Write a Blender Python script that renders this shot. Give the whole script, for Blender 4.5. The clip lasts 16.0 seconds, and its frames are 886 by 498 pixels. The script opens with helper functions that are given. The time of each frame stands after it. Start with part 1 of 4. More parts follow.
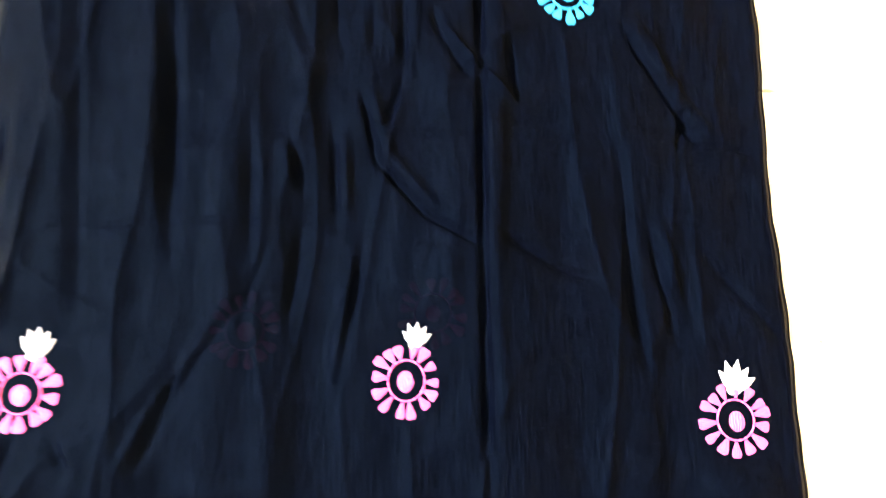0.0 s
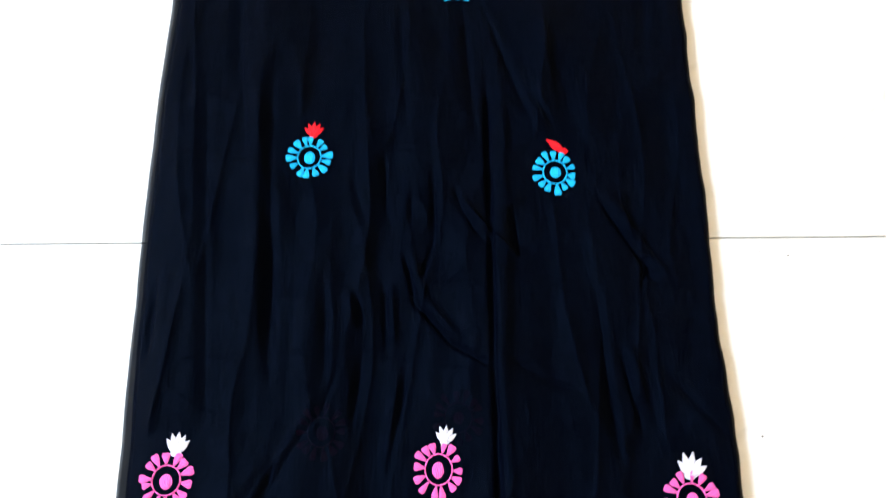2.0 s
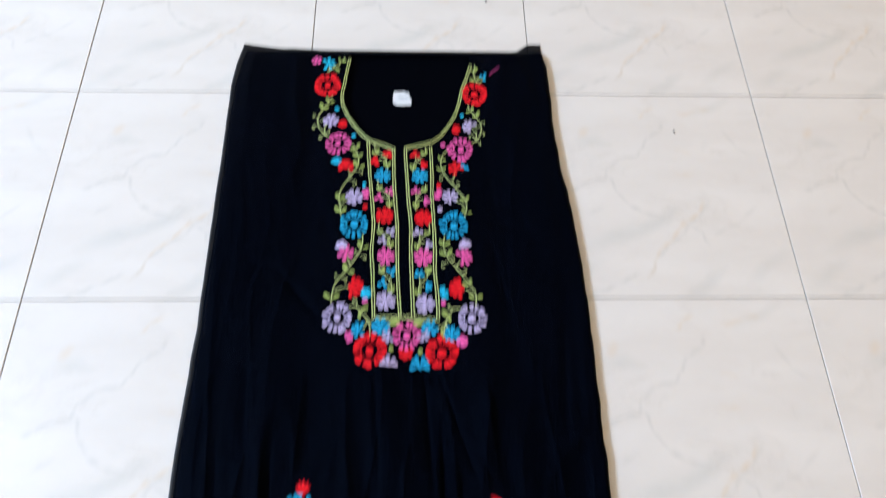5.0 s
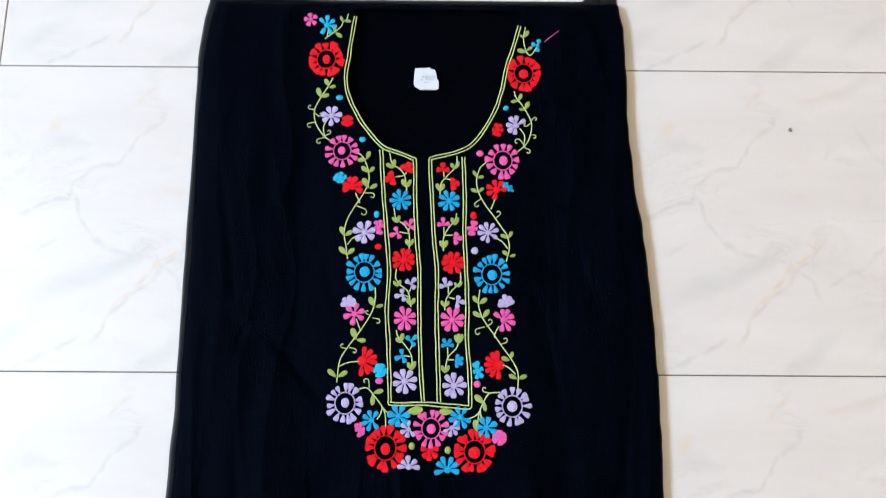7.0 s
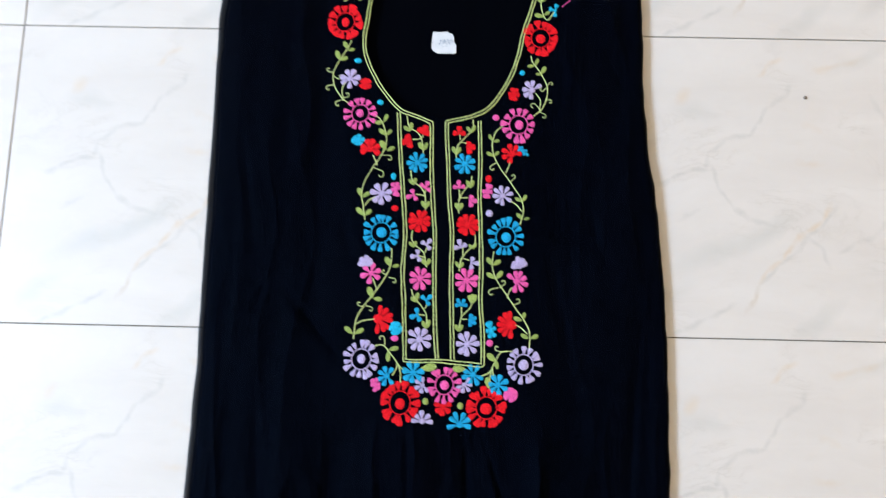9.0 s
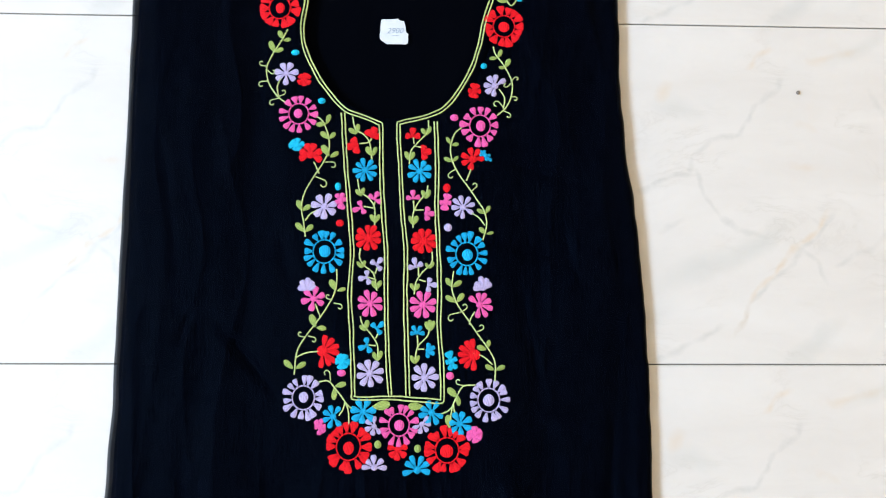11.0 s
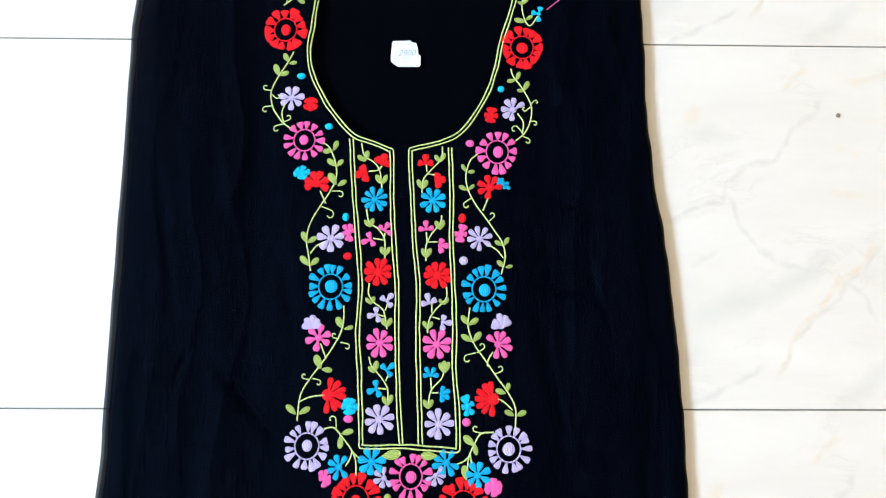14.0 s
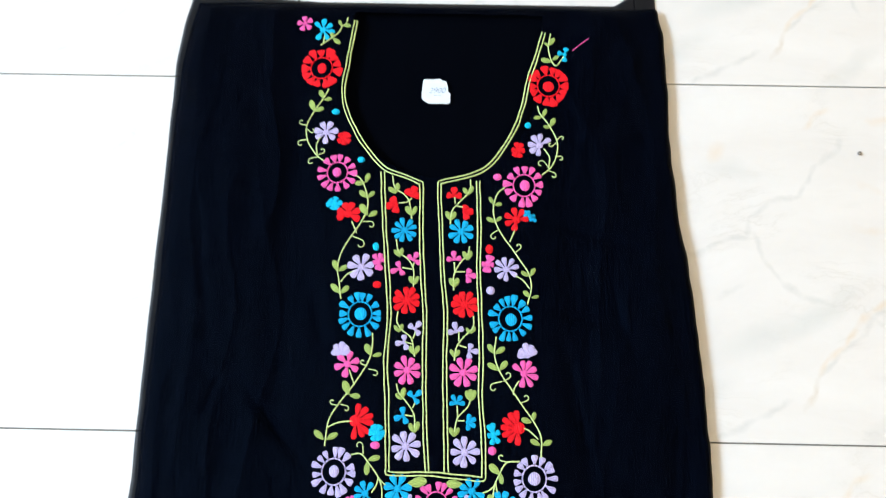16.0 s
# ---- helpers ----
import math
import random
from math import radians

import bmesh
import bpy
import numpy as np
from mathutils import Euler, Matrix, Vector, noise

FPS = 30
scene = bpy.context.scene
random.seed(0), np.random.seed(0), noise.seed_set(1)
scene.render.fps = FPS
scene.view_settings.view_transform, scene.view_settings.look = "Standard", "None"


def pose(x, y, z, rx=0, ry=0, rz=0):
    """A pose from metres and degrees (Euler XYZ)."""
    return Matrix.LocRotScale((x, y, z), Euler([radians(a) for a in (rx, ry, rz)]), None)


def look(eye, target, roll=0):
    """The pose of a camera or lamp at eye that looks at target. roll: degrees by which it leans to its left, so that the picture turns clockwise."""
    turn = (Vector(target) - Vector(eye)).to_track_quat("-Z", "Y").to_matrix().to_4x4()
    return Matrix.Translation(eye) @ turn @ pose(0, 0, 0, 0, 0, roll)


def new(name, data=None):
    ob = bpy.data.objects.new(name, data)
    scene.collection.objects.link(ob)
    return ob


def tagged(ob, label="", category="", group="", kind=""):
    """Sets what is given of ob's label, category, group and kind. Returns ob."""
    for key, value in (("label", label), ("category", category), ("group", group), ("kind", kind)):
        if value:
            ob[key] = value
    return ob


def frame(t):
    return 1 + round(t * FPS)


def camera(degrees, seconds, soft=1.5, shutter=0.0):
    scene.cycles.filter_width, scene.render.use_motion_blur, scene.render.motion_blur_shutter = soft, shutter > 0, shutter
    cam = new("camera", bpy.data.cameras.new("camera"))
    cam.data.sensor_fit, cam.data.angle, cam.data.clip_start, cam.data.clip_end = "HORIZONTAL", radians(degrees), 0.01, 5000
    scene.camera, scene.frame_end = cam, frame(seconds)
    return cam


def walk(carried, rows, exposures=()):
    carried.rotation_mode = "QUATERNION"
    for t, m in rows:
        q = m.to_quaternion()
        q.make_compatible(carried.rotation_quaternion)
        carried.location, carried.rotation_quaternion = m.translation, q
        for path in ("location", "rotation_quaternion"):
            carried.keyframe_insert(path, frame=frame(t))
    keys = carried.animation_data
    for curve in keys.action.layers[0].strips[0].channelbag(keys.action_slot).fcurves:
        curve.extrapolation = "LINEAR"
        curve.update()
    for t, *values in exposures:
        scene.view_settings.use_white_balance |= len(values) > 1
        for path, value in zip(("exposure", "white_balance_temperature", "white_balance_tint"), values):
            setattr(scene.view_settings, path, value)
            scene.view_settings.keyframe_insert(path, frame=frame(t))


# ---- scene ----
cam = camera(63.4, 16.0, 1.1, 0.8)
PATH = [
    (0, (-0.0284, -0.7914, 0.3936), (0.1158, -0.3935, -1.5611), 20.35),
    (0.5, (-0.0395, -0.7902, 0.4386), (0.0678, -0.3465, -1.5086), 14.18),
    (1, (-0.0330, -0.7922, 0.4802), (0.0470, -0.2960, -1.4556), 8.77),
    (1.5, (-0.0149, -0.7905, 0.5195), (-0.0180, -0.2424, -1.4040), -1.25),
    (2, (-0.0065, -0.7829, 0.5436), (-0.0398, -0.1997, -1.3692), -3.62),
    (2.5, (0.0083, -0.7736, 0.5976), (-0.0596, -0.1739, -1.3092), -6.42),
    (3, (0.0126, -0.7861, 0.6250), (-0.0370, -0.0850, -1.2474), -3.94),
    (3.5, (0.0082, -0.7687, 0.6517), (-0.0273, 0.0258, -1.1833), -2.19),
    (4, (0.0081, -0.7323, 0.6629), (-0.0365, 0.0863, -1.1613), -2.05),
    (4.2, (0.0021, -0.7034, 0.6961), (-0.0313, 0.0718, -1.1473), -2.05),
    (4.5, (-0.0019, -0.7161, 0.7636), (-0.0085, 0.1646, -1.0320), -1.80),
    (4.9, (-0.0062, -0.6608, 0.7774), (0.0290, 0.1773, -1.0381), 1.70),
    (5, (-0.0079, -0.6415, 0.7686), (0.0699, 0.2860, -1.0016), 4.21),
    (5.2, (-0.0003, -0.5803, 0.7672), (0.0333, 0.3072, -1.0248), 1.13),
    (7.3, (-0.0122, -0.3150, 0.6754), (-0.0021, 0.0466, -1.2916), 2.05),
    (7.5, (-0.0124, -0.3173, 0.6835), (0.0257, 0.0501, -1.2821), 5.85),
    (8, (-0.0155, -0.3192, 0.7246), (-0.0086, 0.0546, -1.2401), 2.53),
    (8.1, (-0.0207, -0.3203, 0.7245), (0.0317, 0.0750, -1.2353), 9.32),
    (8.5, (-0.0148, -0.3176, 0.7127), (-0.0569, 0.0096, -1.2599), -6.28),
    (9, (-0.0151, -0.3283, 0.6933), (-0.0339, -0.0305, -1.2843), -2.36),
    (9.2, (-0.0138, -0.3195, 0.6848), (0.0143, -0.0415, -1.2956), 7.32),
    (11.3, (0.0018, -0.2832, 0.6118), (0.0711, -0.0362, -1.3716), 15.32),
    (11.5, (0.0041, -0.2894, 0.6148), (0.0577, 0.0165, -1.3610), 9.27),
    (12, (0.0017, -0.2803, 0.6014), (0.0645, -0.0086, -1.3790), 12.42),
    (12.5, (0.0028, -0.2831, 0.5873), (0.0354, 0.0102, -1.3908), 5.55),
    (13, (-0.0033, -0.2692, 0.5627), (-0.0095, 0.0033, -1.4186), -1.32),
    (13.5, (-0.0042, -0.2599, 0.5619), (0.0075, 0.0016, -1.4209), 2.92),
    (14, (-0.0034, -0.2769, 0.5713), (0.0305, 0.0628, -1.3993), 5.94),
    (14.5, (-0.0026, -0.2995, 0.5728), (-0.0350, 0.0827, -1.3901), -3.44),
    (15, (-0.0070, -0.2992, 0.5690), (-0.0130, 0.1211, -1.3864), -0.25),
    (15.5, (-0.0129, -0.2911, 0.5675), (-0.0097, 0.1447, -1.3845), 1.55),
    (16, (-0.0106, -0.2937, 0.5812), (-0.0305, 0.1761, -1.3628), -1.31),
]
EXPOSURES = [(0, 2.95, 8300, 12), (0.5, 2.3, 7200, 12), (1, 1.65, 6500, 12), (1.5, 1.52, 6450, 12), (2, 1.2, 6400, 13), (3, 0.85, 6400, 14), (4, 0.55, 6400, 18), (5, 0.32, 6350, 18),
             (7.5, 0.38, 6400, 18), (9, 0.35, 6400, 17), (11.5, 0.58, 6350, 14), (13, 0.68, 6350, 13), (14.5, 0.74, 6350, 12), (16, 0.72, 6350, 12)]
walk(cam, [(t, look(eye, target, roll)) for t, eye, target, roll in PATH], EXPOSURES)

# ---- light ----
world = bpy.data.worlds.new("daylight")
scene.world = world
world.use_nodes = True
wn = world.node_tree.nodes
sky = wn.new("ShaderNodeTexSky")
sky.sky_type, sky.sun_disc = "NISHITA", False
sky.sun_elevation, sky.sun_rotation = radians(48), radians(120)
wn["Background"].inputs["Strength"].default_value = 0.12
world.node_tree.links.new(sky.outputs["Color"], wn["Background"].inputs["Color"])


def area_lamp(name, at, target, sx, sy, watts, colour):
    lamp = bpy.data.lights.new(name, "AREA")
    lamp.shape, lamp.size, lamp.size_y, lamp.energy, lamp.color = "RECTANGLE", sx, sy, watts, colour
    ob = new(name, lamp)
    ob.matrix_world = look(at, target)
    return ob


# daylight standing in the opening of the window in the west wall
area_lamp("window_daylight", (-3.12, -0.30, 2.45), (0.0, -0.30, 0.0), 1.6, 0.8, 186, (0.58, 0.79, 1.0))


# ---- materials ----
class Nodes:
    """A short hand for node materials."""

    def __init__(self, name, rough=0.6, metal=0.0):
        self.m = bpy.data.materials.new(name)
        self.m.use_nodes = True
        self.t = self.m.node_tree
        self.b = self.t.nodes["Principled BSDF"]
        self.b.inputs["Roughness"].default_value = rough
        self.b.inputs["Metallic"].default_value = metal

    def node(self, kind, **values):
        n = self.t.nodes.new("ShaderNode" + kind)
        for key, value in values.items():
            n.inputs[key.replace("_", " ")].default_value = value
        return n

    def link(self, a, b):
        self.t.links.new(a, b)

    def coords(self, kind="Object"):
        return self.node("TexCoord").outputs[kind]

    def noise(self, vec, scale, detail=4.0, rough=0.55, distort=0.0):
        n = self.node("TexNoise", Scale=scale, Detail=detail, Roughness=rough, Distortion=distort)
        self.link(vec, n.inputs["Vector"])
        return n.outputs["Fac"]

    def ramp(self, fac, *stops):
        n = self.node("ValToRGB")
        e = n.color_ramp.elements
        while len(e) < len(stops):
            e.new(0.5)
        for el, (p, c) in zip(e, stops):
            el.position = p
            el.color = (*c, 1) if len(c) == 3 else (c[0], c[0], c[0], 1)
        self.link(fac, n.inputs["Fac"])
        return n.outputs["Color"]

    def mix(self, fac, a, b, kind="MIX"):
        n = self.t.nodes.new("ShaderNodeMix")
        n.data_type, n.blend_type = "RGBA", kind
        for key, value in ((0, fac), (6, a), (7, b)):
            if isinstance(value, tuple):
                n.inputs[key].default_value = (*value, 1)
            elif isinstance(value, (int, float)):
                n.inputs[key].default_value = value
            else:
                self.link(value, n.inputs[key])
        return n.outputs[2]

    def math(self, op, a, b=0.0):
        n = self.t.nodes.new("ShaderNodeMath")
        n.operation = op
        for key, value in ((0, a), (1, b)):
            if isinstance(value, (int, float)):
                n.inputs[key].default_value = value
            else:
                self.link(value, n.inputs[key])
        return n.outputs[0]

    def bump(self, height, strength=0.3, distance=0.001):
        n = self.node("Bump", Strength=strength, Distance=distance)
        self.link(height, n.inputs["Height"])
        self.link(n.outputs["Normal"], self.b.inputs["Normal"])

    def base(self, colour):
        if isinstance(colour, tuple):
            self.b.inputs["Base Color"].default_value = (*colour, 1)
        else:
            self.link(colour, self.b.inputs["Base Color"])


def plaster(name, colour):
    k = Nodes(name, 0.85)
    v = k.coords()
    k.base(k.mix(k.noise(v, 1.7, 5), colour, tuple(c * 0.9 for c in colour)))
    k.bump(k.noise(v, 120, 3), 0.15, 0.002)
    return k.m


def marble():
    """Glazed tile with one printed marble figure, the same on every tile."""
    k = Nodes("cream_marble", 0.34)
    raw = k.coords()
    warp = k.node("TexNoise", Scale=26.0, Detail=5.0)
    k.link(raw, warp.inputs["Vector"])
    off = k.node("VectorMath")
    off.operation = "MULTIPLY_ADD"
    k.link(warp.outputs["Color"], off.inputs[0])
    off.inputs[1].default_value = (0.022, 0.022, 0.0)
    k.link(raw, off.inputs[2])
    centre = k.node("VectorMath")
    k.link(off.outputs[0], centre.inputs[0])
    centre.inputs[1].default_value = (-0.011, -0.011, 0.0)
    v = centre.outputs[0]

    def reach(u, w, turn, length, width):
        """Distance from a spot of the tile, in units of an ellipse."""
        m = k.node("Mapping")
        m.vector_type = "TEXTURE"
        m.inputs["Location"].default_value = ((u - 0.5) * 0.305, (0.5 - w) * 0.305, 0)
        m.inputs["Rotation"].default_value = (0, 0, radians(turn))
        m.inputs["Scale"].default_value = (length, width, 1)
        k.link(v, m.inputs["Vector"])
        n = k.node("VectorMath")
        n.operation = "LENGTH"
        k.link(m.outputs[0], n.inputs[0])
        return n.outputs["Value"]

    def spot(*a):
        return k.ramp(reach(*a), (0.0, (1.0,)), (0.45, (0.6,)), (1.0, (0.0,)))

    def vein(width, *points):
        """A thin crooked line through spots of the tile."""
        total = None
        for (u0, w0), (u1, w1) in zip(points, points[1:]):
            du, dw = u1 - u0, w1 - w0
            f = k.ramp(reach((u0 + u1) / 2, (w0 + w1) / 2, math.degrees(math.atan2(-dw, du)), 0.305 * (math.hypot(du, dw) * 0.62 + 0.008), width), (0.0, (1.0,)), (0.35, (0.7,)), (1.0, (0.0,)))
            total = f if total is None else k.math("MAXIMUM", total, f)
        return total

    slant = k.node("Mapping")
    slant.inputs["Rotation"].default_value = (0, 0, radians(-38))
    slant.inputs["Scale"].default_value = (0.55, 2.2, 1.0)
    k.link(v, slant.inputs["Vector"])
    cloud = k.noise(slant.outputs[0], 9.0, 6, 0.6, 0.5)
    hair = k.math("ABSOLUTE", k.math("SUBTRACT", k.noise(slant.outputs[0], 9.0, 7, 0.62, 0.9), 0.5))
    c = k.mix(k.ramp(cloud, (0.35, (0.0,)), (0.7, (1.0,))), (0.555, 0.53, 0.515), (0.60, 0.58, 0.57))
    c = k.mix(k.math("MULTIPLY", k.ramp(hair, (0.0, (1.0,)), (0.012, (0.35,)), (0.05, (0.0,))), k.ramp(k.noise(raw, 13, 2), (0.45, (0.0,)), (0.66, (0.32,)))), c, (0.40, 0.37, 0.34))
    grey, tan, pale = (0.37, 0.375, 0.375), (0.56, 0.42, 0.28), (0.43, 0.44, 0.435)
    broken = k.ramp(k.noise(raw, 60, 3), (0.30, (0.35,)), (0.62, (1.0,)))
    for fac, tint, width, points in (
            (0.50, grey, 0.0036, ((0.12, 0.50), (0.166, 0.482), (0.231, 0.462), (0.284, 0.456), (0.293, 0.397), (0.343, 0.357), (0.425, 0.338))),
            (0.42, grey, 0.0032, ((0.425, 0.338), (0.444, 0.302), (0.487, 0.243), (0.549, 0.190), (0.566, 0.151))),
            (0.50, grey, 0.0034, ((0.303, 0.446), (0.310, 0.511), (0.356, 0.574), (0.418, 0.610), (0.490, 0.633))),
            (0.50, tan, 0.0040, ((0.687, 0.564), (0.651, 0.610), (0.592, 0.659), (0.543, 0.695), (0.520, 0.741), (0.451, 0.787))),
            (0.48, grey, 0.0030, ((0.700, 0.570), (0.640, 0.640), (0.589, 0.675), (0.555, 0.725), (0.500, 0.765), (0.428, 0.830), (0.395, 0.911))),
            (0.40, tan, 0.0034, ((0.451, 0.787), (0.428, 0.830), (0.395, 0.911))),
            (0.38, grey, 0.0034, ((0.589, 0.675), (0.634, 0.705), (0.667, 0.761))),
            (0.45, grey, 0.0036, ((0.150, 1.0), (0.189, 0.980), (0.264, 0.928), (0.359, 0.895))),
            (0.35, grey, 0.0045, ((0.185, 0.616), (0.251, 0.593))),
            (0.30, tan, 0.0045, ((0.598, 0.292), (0.651, 0.328))),
            (0.28, tan, 0.0040, ((0.575, 0.420), (0.661, 0.430))),
            (0.35, tan, 0.0050, ((0.654, 0.100), (0.733, 0.095), (0.79, 0.06))),
            (0.36, tan, 0.0040, ((0.46, 0.12), (0.49, 0.09), (0.54, 0.08))),
            (0.36, grey, 0.0034, ((0.690, 0.715), (0.746, 0.690), (0.82, 0.66), (0.90, 0.58))),
            (0.30, grey, 0.0040, ((0.82, 0.20), (0.87, 0.29), (0.93, 0.33)))):
        c = k.mix(k.math("MULTIPLY", k.math("MULTIPLY", vein(width, *points), broken), fac), c, tint)
    for fac, tint, a in ((0.50, pale, (0.30, 0.73, 22, 0.060, 0.016)), (0.50, pale, (0.47, 0.65, 30, 0.040, 0.013)), (0.42, pale, (0.62, 0.935, 36, 0.040, 0.010)), (0.35, pale, (0.25, 0.26, -18, 0.030, 0.014)),
                         (0.35, pale, (0.12, 0.90, 35, 0.05, 0.014)), (0.35, pale, (0.88, 0.86, 40, 0.045, 0.010)), (0.30, pale, (0.80, 0.06, 32, 0.045, 0.010)), (0.35, tan, (0.21, 0.20, 70, 0.012, 0.008))):
        c = k.mix(k.math("MULTIPLY", spot(*a), fac), c, tint)
    k.base(c)
    k.link(k.ramp(k.noise(raw, 40, 3), (0.3, (0.28,)), (0.8, (0.42,))), k.b.inputs["Roughness"])
    k.bump(k.noise(raw, 25, 2), 0.05, 0.0006)
    return k.m


def chiffon(name, sheer):
    """Black crinkled georgette, a little sheer."""
    k = Nodes(name, 0.50)
    v = k.coords()
    long = k.node("Mapping")
    long.inputs["Scale"].default_value = (1.0, 0.07, 1.0)
    k.link(v, long.inputs["Vector"])
    crepe = k.ramp(k.noise(long.outputs[0], 900, 3, 0.6), (0.32, (0.0,)), (0.68, (1.0,)))
    fleck = k.noise(v, 2600, 1)
    # crinkle shading put into the colour: hollows near black, crests lighter
    k.base(k.mix(crepe, (0.00005, 0.0001, 0.0006), (0.0012, 0.0018, 0.0047)))
    k.b.inputs["Specular IOR Level"].default_value = 0.012
    k.b.inputs["Specular Tint"].default_value = (0.30, 0.60, 1.0, 1)
    k.bump(k.math("ADD", crepe, k.math("MULTIPLY", fleck, 0.2)), 0.6, 0.0004)
    clear = k.node("BsdfTransparent")
    mix = k.node("MixShader", Fac=sheer)
    k.link(k.b.outputs[0], mix.inputs[1])
    k.link(clear.outputs[0], mix.inputs[2])
    k.link(mix.outputs[0], k.t.nodes["Material Output"].inputs["Surface"])
    return k.m


def thread(name, colour):
    """Satin-stitched embroidery thread, its strands running along the petal."""
    k = Nodes(name, 0.55)
    v = k.coords("Generated")
    wave = k.node("TexWave", Scale=2.0, Distortion=5.5, Detail=3.0)
    wave.bands_direction = "X"
    wave.inputs["Detail Scale"].default_value = 2.5
    k.link(v, wave.inputs["Vector"])
    info = k.node("ObjectInfo")
    patch = k.noise(v, 3.5, 3, 0.6)
    light = tuple(min(1, c * 1.25 + 0.01) for c in colour)
    dark = tuple(c * 0.66 for c in colour)
    strands = k.mix(k.ramp(k.math("ADD", k.math("MULTIPLY", wave.outputs["Fac"], 0.55), k.math("MULTIPLY", patch, 0.45)), (0.25, (0.0,)), (0.7, (1.0,))), dark, light)
    k.base(k.mix(k.math("MULTIPLY", info.outputs["Random"], 0.35), strands, tuple(c * 0.8 for c in colour)))
    k.b.inputs["Specular IOR Level"].default_value = 0.12
    fibre = k.noise(v, 16, 2, 0.6)
    k.bump(k.math("ADD", k.math("ADD", wave.outputs["Fac"], patch), fibre), 0.8, 0.0004)
    return k.m


def cord(name, colour):
    """Chain-stitched cord of the vines and the piping."""
    k = Nodes(name, 0.6)
    k.b.inputs["Specular IOR Level"].default_value = 0.15
    v = k.coords()
    n = k.noise(v, 900, 2)
    k.base(k.mix(n, tuple(c * 0.6 for c in colour), tuple(min(1, c * 1.25) for c in colour)))
    k.bump(n, 0.6, 0.0005)
    return k.m


def lining_cloth():
    k = Nodes("black_lining", 0.85)
    n = k.noise(k.coords(), 700, 3)
    k.base(k.mix(n, (0.0003, 0.0005, 0.0012), (0.0010, 0.0014, 0.0030)))
    k.b.inputs["Specular IOR Level"].default_value = 0.006
    k.bump(n, 0.3, 0.0005)
    return k.m


MARBLE = marble()
LINING = lining_cloth()
FABRIC = chiffon("black_georgette", 0.035)
SHEER = chiffon("black_georgette_single_layer", 0.13)
GROUT = plaster("grey_joint", (0.21, 0.19, 0.16))
# unseen walls and ceiling, tinted warm so their bounced light warms the shade
WALL = plaster("warm_bounce_wall", (0.76, 0.63, 0.46))
# strong ochre, so the added east wall throws warm light back
OCHRE_BOUNCE = plaster("ochre_bounce_wall", (0.78, 0.46, 0.19))
CEILING = plaster("warm_bounce_ceiling", (0.82, 0.76, 0.66))
WHITE_PAINT = plaster("white_window_paint", (0.75, 0.74, 0.72))


# ---- helpers for building ----
def link_mesh(name, bm, material, parent=None, label="", smooth=True):
    me = bpy.data.meshes.new(name)
    bm.normal_update()
    bm.to_mesh(me)
    bm.free()
    if smooth:
        for p in me.polygons:
            p.use_smooth = True
    me.materials.append(material)
    ob = new(name, me)
    if parent:
        ob.parent = parent
    return tagged(ob, label)


def box(bm, x0, x1, y0, y1, z0, z1):
    r = bmesh.ops.create_cube(bm, size=1)["verts"]
    bmesh.ops.transform(bm, verts=r, matrix=Matrix.LocRotScale(((x0 + x1) / 2, (y0 + y1) / 2, (z0 + z1) / 2), None, (x1 - x0, y1 - y0, z1 - z0)))
    return r


# ---- the room ----
T = 0.305
X0, X1, Y0, Y1, TOP = -10.5 * T, 3.5 * T, -7.0 * T, 6.0 * T, 3.2

bm = bmesh.new()
box(bm, X0, X1, Y0, Y1, -0.12, -0.0022)
floor = tagged(link_mesh("floor", bm, GROUT, smooth=False), "cream marble tile floor with thin dark joints", "floor", kind="structure")
bm = bmesh.new()
box(bm, X0 - 0.12, X1 + 0.12, Y0 - 0.12, Y1 + 0.12, TOP, TOP + 0.15)
tagged(link_mesh("ceiling", bm, CEILING, smooth=False), "unseen plain ceiling, tinted warm to colour the bounced light", "ceiling", kind="structure")
for name, a in (("wall_north", (X0, X1, Y1, Y1 + 0.12)), ("wall_south", (X0, X1, Y0 - 0.12, Y0))):
    bm = bmesh.new()
    box(bm, *a, -0.12, TOP)
    tagged(link_mesh(name, bm, WALL, smooth=False), "unseen plain wall, tinted warm cream to colour the bounced light", "wall", kind="structure")


def window_wall(name, window_name, x0, x1, y0, y1, z0, z1):
    """A side wall with an opening through it, and the frame in the opening."""
    bm = bmesh.new()
    for a in ((Y0 - 0.12, y0, -0.12, TOP), (y1, Y1 + 0.12, -0.12, TOP), (y0, y1, -0.12, z0), (y0, y1, z1, TOP)):
        box(bm, x0, x1, *a)
    tagged(link_mesh(name, bm, WALL, smooth=False), "unseen warm cream wall with a window opening, tinting the bounced light", "wall", kind="structure")
    bm = bmesh.new()
    for a in ((y0, y0 + 0.05, z0, z1), (y1 - 0.05, y1, z0, z1), (y0 + 0.05, y1 - 0.05, z0, z0 + 0.05), (y0 + 0.05, y1 - 0.05, z1 - 0.05, z1)):
        box(bm, x0 + 0.03, x1 - 0.03, *a)
    tagged(link_mesh(window_name, bm, WHITE_PAINT, smooth=False), "white painted window frame letting in daylight", "window", kind="structure")


window_wall("wall_west", "window_1", X0 - 0.12, X0, -1.15, 0.55, 1.95, 2.95)
# unseen wall added near the kurta to bounce warm light into its shadow
bm = bmesh.new()
box(bm, X1, X1 + 0.12, Y0 - 0.12, Y1 + 0.12, -0.12, TOP)
tagged(link_mesh("bounce_wall_east", bm, OCHRE_BOUNCE, smooth=False), "unseen ochre wall, added close by to bounce warm light", "wall", kind="structure")

